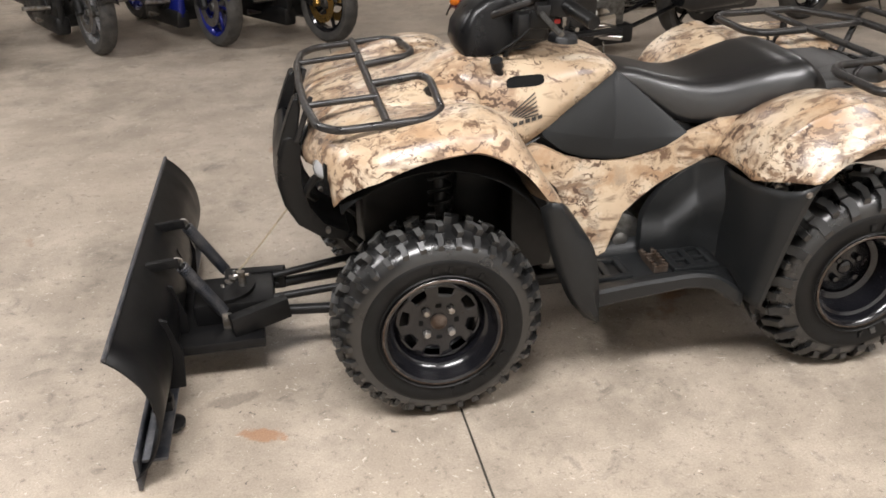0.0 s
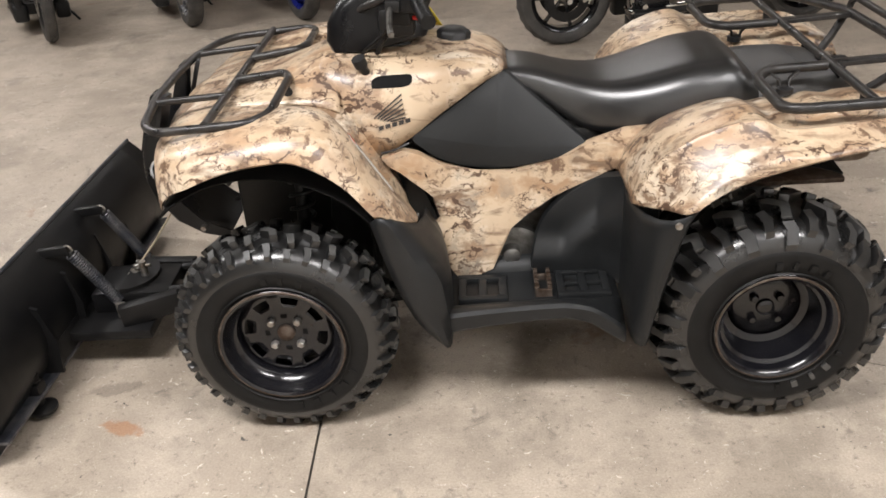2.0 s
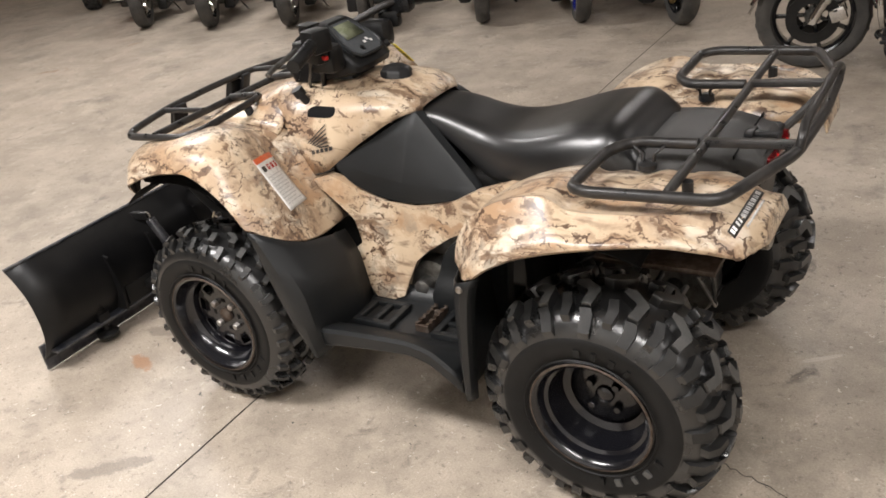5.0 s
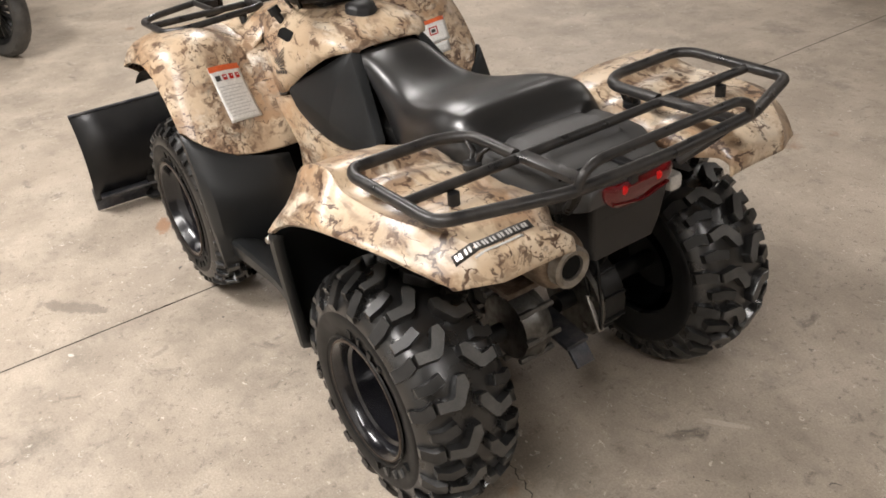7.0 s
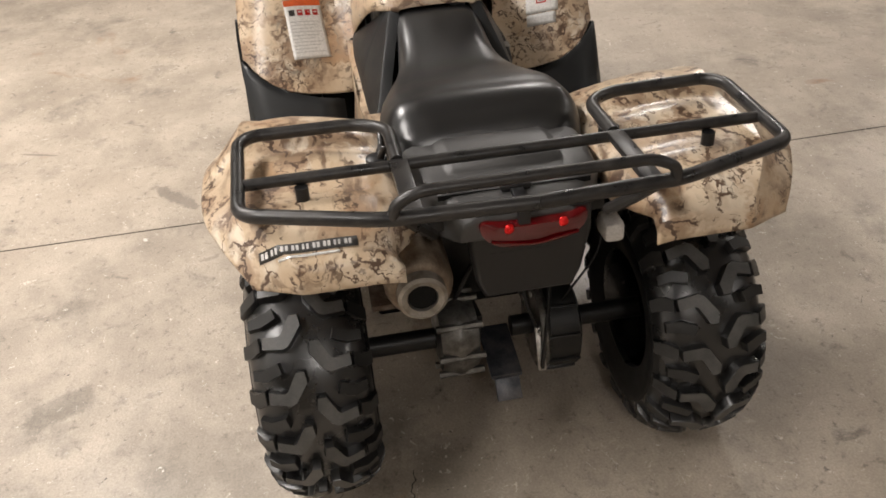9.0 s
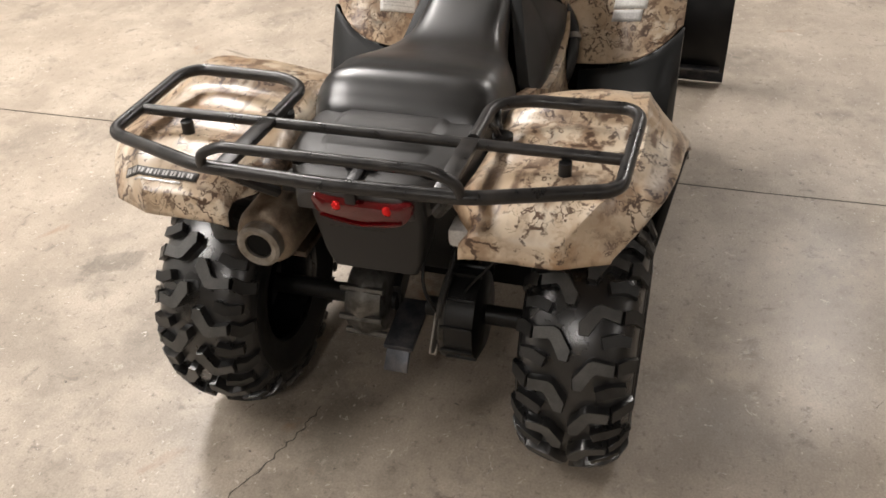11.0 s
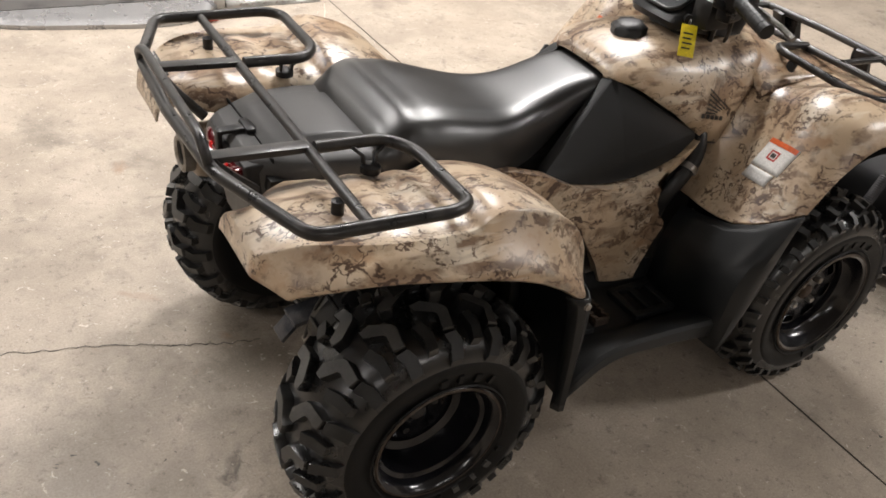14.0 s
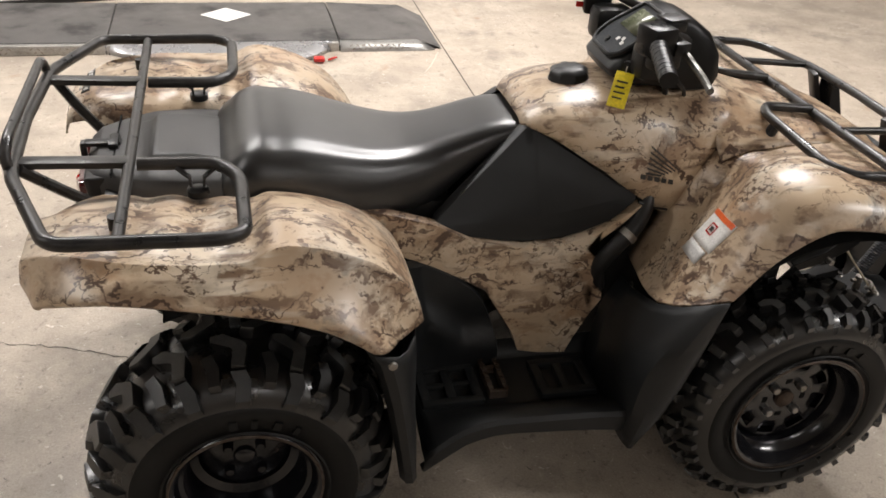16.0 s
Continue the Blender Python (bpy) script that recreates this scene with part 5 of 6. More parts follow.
    for s in (-1, 1):
        part("frame_tube", tube([(-0.2, s * 0.13, 0.45), (0.0, s * 0.15, 0.23), (1.0, s * 0.15, 0.23), (1.15, s * 0.14, 0.5)], 0.015, 8, 0.06), DARK, quad)
        part("under_lining", plate([(0.30, 0.66), (0.40, 0.60), (0.47, 0.40), (0.45, 0.28), (0.2, 0.26), (0.12, 0.5), (0.15, 0.75)], lambda x, z: s * 0.16, 0.01, s, 2), DARK, quad)

    # toolbox, tail, exhaust
    rows = []
    for x, half, top, low, rise in ((1.305, 0.165, 0.812, 0.76, 0.0), (1.318, 0.188, 0.838, 0.75, 0.004), (1.34, 0.198, 0.850, 0.75, 0.010), (1.40, 0.200, 0.853, 0.75, 0.018), (1.475, 0.192, 0.854, 0.755, 0.018), (1.492, 0.190, 0.853, 0.755, 0.003), (1.55, 0.160, 0.850, 0.76, 0.002), (1.60, 0.132, 0.845, 0.77, 0.001), (1.625, 0.120, 0.825, 0.78, 0.0)):
        k = half / 0.2
        rows.append([(x, -half, low), (x, -half, top - 0.03), (x, -half + 0.012, top - 0.008), (x, -half + 0.03, top), (x, -0.125 * k, top + 0.001), (x, -0.105 * k, top + rise), (x, 0.105 * k, top + rise), (x, 0.125 * k, top + 0.001), (x, half - 0.03, top), (x, half - 0.012, top - 0.008), (x, half, top - 0.03), (x, half, low)])
    part("storage_box", grid(rows, wrap=True, caps=True), LID, quad, "black plastic storage box lid", bevel=0.004)
    part("box_latch", joined(box(1.552, 1.630, -0.013, 0.013, 0.848, 0.858, 0.003), box(1.556, 1.578, -0.030, 0.030, 0.850, 0.862, 0.004), box(1.626, 1.638, -0.012, 0.012, 0.805, 0.857, 0.003)), BLACK, quad, "black rubber latch strap")
    part("lid_seam", box(1.5615, 1.5645, -0.150, 0.150, 0.842, 0.8525), SHADEBLACK, quad)
    off = 0.020
    tail = [(-0.118, 0.835), (0.118, 0.835), (0.122, 0.76), (0.108, 0.66), (0.092, 0.618), (-0.092, 0.618), (-0.108, 0.66), (-0.122, 0.76)]
    part("tail_cover", grid([[(1.50, off + y * 0.95, z0) for y, z0 in tail], [(1.610 - (0.835 - z0) * 0.12, off + y, z0) for y, z0 in tail], [(1.622 - (0.835 - z0) * 0.12, off + y * 0.94, 0.73 + (z0 - 0.73) * 0.95) for y, z0 in tail]], wrap=True, caps=True), BLACK, quad, "black plastic tail cover", bevel=0.004)
    for k in range(7):
        part("word_bar", box(1.604, 1.6105, -0.062 + k * 0.018, -0.050 + k * 0.018, 0.735, 0.747), GUARD, quad)
    lens = spline([(-0.104, 0, 0.822), (-0.05, 0, 0.818), (0.05, 0, 0.818), (0.104, 0, 0.822), (0.098, 0, 0.785), (0.06, 0, 0.762), (0.0, 0, 0.757), (-0.06, 0, 0.762), (-0.098, 0, 0.785)], 4, True)
    rows = [[(1.612, off + p.x, p.z) for p in lens], [(1.632, off + p.x * 0.97, 0.79 + (p.z - 0.79) * 0.95) for p in lens], [(1.640, off + p.x * 0.8, 0.79 + (p.z - 0.79) * 0.7) for p in lens]]
    part("tail_lamp", grid(rows, wrap=True, caps=True), REDLENS, quad, "dark red tail lamp lens")
    # two bright discs put in as the glints of the lens
    for y in (-0.05, 0.055):
        part("lens_glint", moved(disc_caps(lathe([(0, 0.011), (0.004, 0.009), (0.007, 0.003)], 16)), pose(1.637, off + y, 0.800 + 0.1 * abs(y), 0, 0, -90)), REDGLINT, quad, "bright red disc for a reflector's glint in the tail lens")
    part("lens_rib", tube([(1.640, off - 0.085, 0.782), (1.643, off, 0.768), (1.640, off + 0.085, 0.782)], 0.003, 6, 0.02), REDLENS, quad)
    part("muffler", moved(disc_caps(lathe([(-0.42, 0.05), (-0.40, 0.068), (-0.02, 0.068), (0.0, 0.062), (0.006, 0.054), (0.007, 0.046)], 32)), pose(1.632, -0.205, 0.695, 0, 0, -90)), MUFFLER, quad, "heat-stained steel silencer")
    part("tailpipe", moved(lathe([(-0.02, 0.048), (0.022, 0.048), (0.026, 0.041), (0.022, 0.030), (-0.05, 0.026), (-0.06, 0.0)], 28), pose(1.642, -0.205, 0.695, 0, 0, -90)), TIP, quad, "grey end cap with a dark outlet")
    # black disc across the pipe, painted as the dark of its bore
    part("outlet", moved(disc_caps(lathe([(0, 0.0275), (0.002, 0.0275)], 20)), pose(1.656, -0.205, 0.695, 0, 0, -90)), SHADEBLACK, quad)
    part("heat_shield", box(1.25, 1.56, -0.30, -0.155, 0.60, 0.615, 0.003), RUST, quad)
    # final drive, brake and hitch
    part("gear_case", moved(disc_caps(lathe([(-0.05, 0.06), (-0.045, 0.09), (-0.005, 0.105), (0.005, 0.105), (0.045, 0.085), (0.05, 0.06)], 24)), pose(1.34, -0.10, 0.335)), CAST, quad, "grey cast final-drive case")
    for k in range(8):
        a = 2 * math.pi * k / 8
        part("case_bolt", rod((1.34 + 0.098 * math.cos(a), -0.155, 0.335 + 0.098 * math.sin(a)), (1.34 + 0.098 * math.cos(a), -0.045, 0.335 + 0.098 * math.sin(a)), 0.009, 6), CAST, quad)
    part("rear_brake", moved(disc_caps(lathe([(-0.05, 0.10), (-0.04, 0.112), (0.03, 0.112), (0.04, 0.09)], 28)), pose(1.335, 0.155, 0.32)), DARK, quad)
    part("brake_plate", moved(disc_caps(lathe([(-0.012, 0.11), (0.0, 0.118), (0.01, 0.11)], 28)), pose(1.335, 0.105, 0.32)), CAST, quad, "ribbed aluminium brake plate")
    for k in range(10):
        a = 2 * math.pi * k / 10
        part("drum_rib", moved(box(-0.045, 0.035, -0.004, 0.004, 0.108, 0.120, 0.002), pose(1.335, 0.150, 0.32) @ Matrix.Rotation(a, 4, "Y") @ pose(0, 0, 0, 0, 0, 90)), DARK, quad)
    for k in range(5):
        a = 2 * math.pi * k / 5 + 0.4
        part("plate_bolt", rod((1.335 + 0.085 * math.cos(a), 0.088, 0.32 + 0.085 * math.sin(a)), (1.335 + 0.085 * math.cos(a), 0.10, 0.32 + 0.085 * math.sin(a)), 0.008, 6), STEEL, quad)
    part("brake_arm", bar((1.40, 0.092, 0.36), (1.455, 0.088, 0.27), 0.020, 0.008), STEEL, quad, "bare steel brake arm")
    part("brake_cable", tube([(1.452, 0.088, 0.275), (1.44, 0.10, 0.36), (1.40, 0.12, 0.47), (1.30, 0.13, 0.58)], 0.0055, 8, 0.05), DARK, quad, "sheathed brake cable")
    part("brake_cable", tube([(1.405, 0.088, 0.365), (1.42, 0.06, 0.44), (1.36, 0.05, 0.53), (1.26, 0.06, 0.60)], 0.0045, 8, 0.05), DARK, quad)
    part("breather_tube", tube([(1.34, -0.10, 0.43), (1.37, -0.08, 0.50), (1.33, -0.03, 0.56), (1.24, 0.0, 0.62)], 0.006, 8, 0.04), BLACK, quad)
    part("brake_cable", tube([(1.36, 0.13, 0.36), (1.40, 0.17, 0.46), (1.38, 0.25, 0.55), (1.30, 0.26, 0.66)], 0.003, 6, 0.05), DARK, quad)
    part("swing_arm", joined(bar((0.95, -0.11, 0.38), (1.33, -0.06, 0.33), 0.06, 0.07), bar((0.95, 0.11, 0.38), (1.33, 0.12, 0.33), 0.05, 0.06)), DARK, quad)
    part("hitch", joined(bar((1.30, 0.0, 0.30), (1.46, 0.0, 0.275), 0.075, 0.014), bar((1.44, 0.0, 0.28), (1.49, 0.0, 0.225), 0.06, 0.012)), SCRAPED, quad, "steel towing hitch plate")
    part("rear_carrier", joined(rod((1.50, -0.16, 0.80), (1.50, 0.16, 0.80), 0.014), bar((1.10, -0.16, 0.74), (1.58, -0.16, 0.80), 0.03, 0.03), bar((1.10, 0.16, 0.74), (1.58, 0.16, 0.80), 0.03, 0.03)), DARK, quad)
    # plain pale box low on the right of the tail
    part("pale_box", box(1.52, 1.585, 0.178, 0.222, 0.70, 0.745, 0.012), GREYINK, quad, "small pale box beside the tail cover")
    return quad


quad = build_quad()

# key tag hanging from the ignition
tag = thing("key_tag", "yellow card tag hanging from the ignition key", "key tag")
card_up = V((-0.032, -0.042, 0.067)).normalized()
card_side = V((-0.85, 0.5, 0.0))
card_side = (card_side - card_up * card_side.dot(card_up)).normalized()
card_face = card_up.cross(card_side)
hang = Matrix(((card_side.x, card_face.x, card_up.x, 0.431), (card_side.y, card_face.y, card_up.y, 0.125), (card_side.z, card_face.z, card_up.z, 1.040), (0, 0, 0, 1)))
card = part("card", moved(box(-0.021, 0.021, -0.0012, 0.0012, -0.085, 0.0, 0.001), hang), YELLOW, tag, "yellow card with written lines")
for k in range(4):
    part("print", moved(box(-0.014, 0.012 - 0.004 * (k % 2), -0.0020, 0.0020, -0.026 - 0.013 * k, -0.022 - 0.013 * k), hang), INK, card, smooth=False)
part("eyelet", moved(tube([(0.004 * math.cos(a), 0, -0.008 + 0.004 * math.sin(a)) for a in [2 * math.pi * k / 10 for k in range(10)]], 0.0012, 6, 0, True), hang), DARK, card)
part("key_ring", moved(tube([(0.008 * math.cos(a), 0, 0.008 * math.sin(a)) for a in [2 * math.pi * k / 12 for k in range(12)]], 0.0012, 6, 0, True), pose(0.428, 0.120, 1.043, 0, 0, 60)), STEEL, tag)


# ---- the snow plough ----
def build_plow():
    plow = thing("snow_plow", "black steel snow plough blade on a push frame", "snow plow")
    y0, y1 = -0.69, 0.72
    skew = Matrix.Shear("XY", 4, (0.0, 0.0))
    skew[0][1], skew[0][3] = 0.055, 0.022
    arc = [(-0.868, 0.045), (-0.828, 0.09), (-0.796, 0.15), (-0.782, 0.21), (-0.785, 0.28), (-0.805, 0.345), (-0.848, 0.405), (-0.884, 0.437)]
    pts = spline([(x, 0, z) for x, z in arc], 4)
    part("blade", grid([[(p.x, y0 + (y1 - y0) * k / 12, p.z) for k in range(13)] for p in pts]), PLOW, plow, "curved black blade with worn paint", at=skew, thick=0.006)
    part("blade_rim", tube([(-0.880, y0, 0.438), (-0.880, y1, 0.438)], 0.007, 8, 0), SCRAPED, plow, at=skew)
    part("cutting_edge", bar((-0.862, y0, 0.060), (-0.862, y1, 0.060), 0.012, 0.105), SCRAPED, plow, "scraped steel cutting edge", at=skew)
    part("foot_strip", box(-0.85, -0.78, y0 + 0.02, y1 - 0.02, 0.085, 0.097, 0.003), SCRAPED, plow, at=skew)
    for y in (-0.33, -0.12, 0.14, 0.35):
        rib = [(-0.815, 0.10), (-0.776, 0.21), (-0.80, 0.345), (-0.765, 0.33), (-0.735, 0.22), (-0.745, 0.10)]
        part("rib", joined(grid([[(x, y - 0.006, z) for x, z in rib], [(x, y + 0.006, z) for x, z in rib]], wrap=True, caps=True)), PLOW, plow)
    for y in (-0.095, 0.19):
        a, b = V((-0.737, y - 0.02, 0.412)), V((-0.615, y - 0.01, 0.195))
        part("return_spring", coil(a.lerp(b, 0.07), a.lerp(b, 0.93), 0.017, 0.0036, 26), SCRAPED, plow, "tightly wound steel return spring")
        part("spring_core", rod(a.lerp(b, 0.05), a.lerp(b, 0.95), 0.0125), DARK, plow)
        part("spring_hook", tube([a + V((0.014 * math.cos(t), 0, 0.014 * math.sin(t))) for t in [2 * math.pi * k / 12 for k in range(12)]], 0.004, 6, 0, True), STEEL, plow)
        part("spring_eye", bar(a + V((-0.095, 0, -0.01)), a + V((0.004, 0, 0)), 0.02, 0.03), PLOW, plow)
        part("spring_anchor", joined(bar(b + V((0, -0.02, -0.05)), b + V((0, -0.02, 0.02)), 0.012, 0.03), rod(b + V((0, -0.03, 0)), b + V((0, 0.03, 0)), 0.006)), STEEL, plow)
    part("pivot_frame", joined(box(-0.79, -0.50, -0.21, 0.17, 0.125, 0.16, 0.006), box(-0.72, -0.46, -0.10, 0.09, 0.16, 0.235, 0.01), bar((-0.79, -0.30, 0.14), (-0.79, 0.28, 0.14), 0.05, 0.08), bar((-0.60, -0.17, 0.19), (-0.42, -0.11, 0.21), 0.04, 0.07), bar((-0.60, 0.14, 0.19), (-0.42, 0.09, 0.21), 0.04, 0.07)), PLOW, plow, "black welded pivot frame")
    sector = [(-0.62 + 0.10 * math.cos(a), 0.01 + 0.11 * math.sin(a)) for a in [math.pi * (k / 14 - 0.5) for k in range(15)]]
    part("pivot_sector", grid([[(x, y, 0.236) for x, y in sector], [(x, y, 0.248) for x, y in sector]], wrap=True, caps=True), PLOW, plow)
    part("pin", joined(rod((-0.56, -0.01, 0.22), (-0.56, -0.01, 0.30), 0.012), rod((-0.585, -0.01, 0.285), (-0.535, -0.01, 0.285), 0.006)), STEEL, plow)
    for s in (-1, 1):
        part("push_tube", tube([(-0.46, s * 0.09, 0.185), (-0.25, s * 0.12, 0.185), (0.30, s * 0.12, 0.19), (0.46, s * 0.10, 0.20)], 0.018, 10, 0.05), PLOW, plow)
        part("push_tube", rod((-0.46, s * 0.075, 0.225), (-0.15, s * 0.10, 0.26), 0.013), PLOW, plow)
        shoe_y = -0.42 if s < 0 else 0.44
        shoe = joined(rod((-0.795, shoe_y, 0.045), (-0.795, shoe_y, 0.19), 0.012), box(-0.835, -0.775, shoe_y - 0.025, shoe_y + 0.025, 0.075, 0.13, 0.006))
        for k in range(5):
            shoe = joined(shoe, rod((-0.795, shoe_y, 0.135 + k * 0.010), (-0.795, shoe_y, 0.140 + k * 0.010), 0.019))
        part("skid_post", shoe, PLOW, plow)
        foot = disc_caps(lathe([(0.0, 0.028), (0.008, 0.042), (0.020, 0.044), (0.032, 0.022)], 24))
        part("skid_shoe", moved(foot, pose(-0.795, shoe_y, 0.018, 90, 0, 0)), PLOW, plow, "round cast skid shoe")
    part("mount_bracket", box(0.40, 0.52, -0.14, 0.14, 0.185, 0.215, 0.005), PLOW, plow)
    part("winch_rope", tube([(-0.372, -0.03, 0.535), (-0.50, 0.0, 0.37), (-0.60, 0.02, 0.255)], 0.0035, 6, 0), ROPE, plow, "thin pale winch rope")
    part("rope_hook", joined(coil((-0.575, 0.012, 0.285), (-0.65, 0.03, 0.195), 0.010, 0.0055, 5), rod((-0.58, 0.013, 0.28), (-0.66, 0.032, 0.185), 0.006)), STEEL, plow, "knotted rope end with a steel hook")
    return plow


build_plow()


# ---- the lift on the floor ----
def build_lift():
    lift = thing("motorcycle_lift", "low black-decked workshop lift with a pale diamond", "lift")
    h = 0.055
    yn, yf = -2.90, -3.64

    def slab(x0, x1):
        return box(x0, x1, yf + 0.02, yn - 0.02, 0.012, h, 0.003)

    part("deck", slab(0.70, 1.94), MAT_TOP, lift, "dark ribbed rubber deck")
    part("end_deck", slab(1.948, 2.75), MAT_TOP, lift)
    ramp_rows = [[(0.692, yf + 0.02, h), (0.692, yn - 0.02, h)], [(0.24, yf + 0.06, h * 0.9), (0.24, yn - 0.03, h * 0.9)], [(0.10, yf + 0.14, 0.004), (0.10, yn - 0.0, 0.004)], [(0.10, yf + 0.14, 0.0), (0.10, yn, 0.0)], [(0.692, yf + 0.02, 0.0), (0.692, yn - 0.02, 0.0)]]
    part("ramp_flap", grid(ramp_rows), MAT_TOP, lift, "sloping dark end flap")
    part("front_skirt", joined(box(0.70, 1.94, yn - 0.022, yn + 0.02, 0.0, h - 0.004, 0.004)), DIAMOND, lift, "diamond-plate steel skirt")
    part("end_skirt", box(1.948, 2.75, yn - 0.022, yn + 0.02, 0.0, h - 0.004, 0.004), DIAMOND, lift)
    part("flap_skirt", grid([[(0.692, yn - 0.02, h - 0.004), (0.692, yn + 0.03, 0.0)], [(0.24, yn - 0.03, h * 0.88), (0.20, yn + 0.03, 0.0)], [(0.15, yn - 0.01, 0.006), (0.14, yn + 0.02, 0.0)]]), DIAMOND, lift, thick=0.003)
    for x0, x1, w in ((0.30, 0.68, 0.02), (0.74, 0.90, 0.022), (1.98, 2.7, 0.022)):
        n = int((x1 - x0) / 0.035)
        bm = None
        for k in range(n):
            for row in (0.016, 0.036):
                x = x0 + k * 0.035 + (0.017 if row > 0.02 else 0)
                stud = moved(box(-0.009, 0.009, -0.002, 0.002, -0.003, 0.003), pose(x, yn + w + 0.001, row, 0, 35 if k % 2 else -35, 0))
                bm = joined(bm, stud) if bm else stud
        tagged(part("tread_studs", bm, STEEL, lift, smooth=False), kind="stuff")
    bulge = [(1.96, yn), (1.86, yn + 0.06), (1.70, yn + 0.12), (1.32, yn + 0.19), (1.10, yn + 0.215), (0.90, yn + 0.17), (0.74, yn)]
    pts = spline([(x, y, 0) for x, y in bulge], 5)
    part("side_plate", joined(grid([[(p.x, yn + 0.01, h + 0.004), (p.x, max(p.y, yn + 0.012), 0.022), (p.x, max(p.y, yn + 0.012), 0.0)] for p in pts])), GREYP, lift, "bright curved steel side plate", thick=0.003)
    dia = [(1.31, -3.50), (1.455, -3.37), (1.31, -3.24), (1.165, -3.37)]
    part("diamond", grid([[(x, y, h + 0.001) for x, y in dia], [(x, y, h + 0.004) for x, y in dia]], wrap=True, caps=True), WHITE, lift, "pale painted diamond plate")
    for x in (0.696, 1.944):
        part("hinge_gap", box(x - 0.004, x + 0.004, yf + 0.02, yn - 0.02, 0.01, h - 0.006), DARK, lift)
    part("pedal", joined(box(0.80, 0.86, yn + 0.16, yn + 0.21, 0.008, 0.03, 0.006), bar((0.78, yn + 0.18, 0.012), (0.73, yn + 0.14, 0.012), 0.012, 0.01)), RED, lift, "small red release pedal")


build_lift()


# ---- the motorcycles parked round about ----
def street_wheel(parent, name, x, radius, width, rim_mat, disc_mat, spokes):
    prof = [(-width * 0.36, radius * 0.72), (-width * 0.5, radius * 0.82), (-width * 0.47, radius * 0.92), (-width * 0.28, radius * 0.985), (0, radius), (width * 0.28, radius * 0.985), (width * 0.47, radius * 0.92), (width * 0.5, radius * 0.82), (width * 0.36, radius * 0.72)]
    w = part(name, lathe(prof, 44), STREET, parent, "dusty black street tyre", at=pose(x, 0, radius))
    grooves = None
    for k in range(26):
        th = 2 * math.pi * k / 26
        for s in (-1, 1):
            g = lug([(0.0, s * width * 0.08), (0.06, s * width * 0.08), (0.16, s * width * 0.40), (0.08, s * width * 0.44)], prof, 0.004, th)
            grooves = joined(grooves, g) if grooves else g
    tagged(part("tread", grooves, STREET, w), kind="stuff")
    rr = radius * 0.73
    part("rim", lathe([(-width * 0.40, rr), (-width * 0.36, rr - 0.012), (-width * 0.2, rr - 0.03), (width * 0.2, rr - 0.03), (width * 0.36, rr - 0.012), (width * 0.40, rr)], 44), rim_mat, w)
    for k in range(spokes):
        a = 2 * math.pi * k / spokes
        part("spoke", bar((0.03 * math.cos(a), 0, 0.03 * math.sin(a)), ((rr - 0.025) * math.cos(a), 0, (rr - 0.025) * math.sin(a)), 0.026, 0.022, 0.004), rim_mat, w)
    part("hub", disc_caps(lathe([(-width * 0.5, 0.03), (-width * 0.3, 0.045), (width * 0.3, 0.045), (width * 0.5, 0.03)], 20)), CAST, w)
    for s in (-1, 1):
        disc = lathe([(s * width * 0.56, 0.085), (s * width * 0.56, 0.145), (s * width * 0.60, 0.145), (s * width * 0.60, 0.085)], 36, True)
        part("brake_disc", disc, disc_mat, w)
    return w


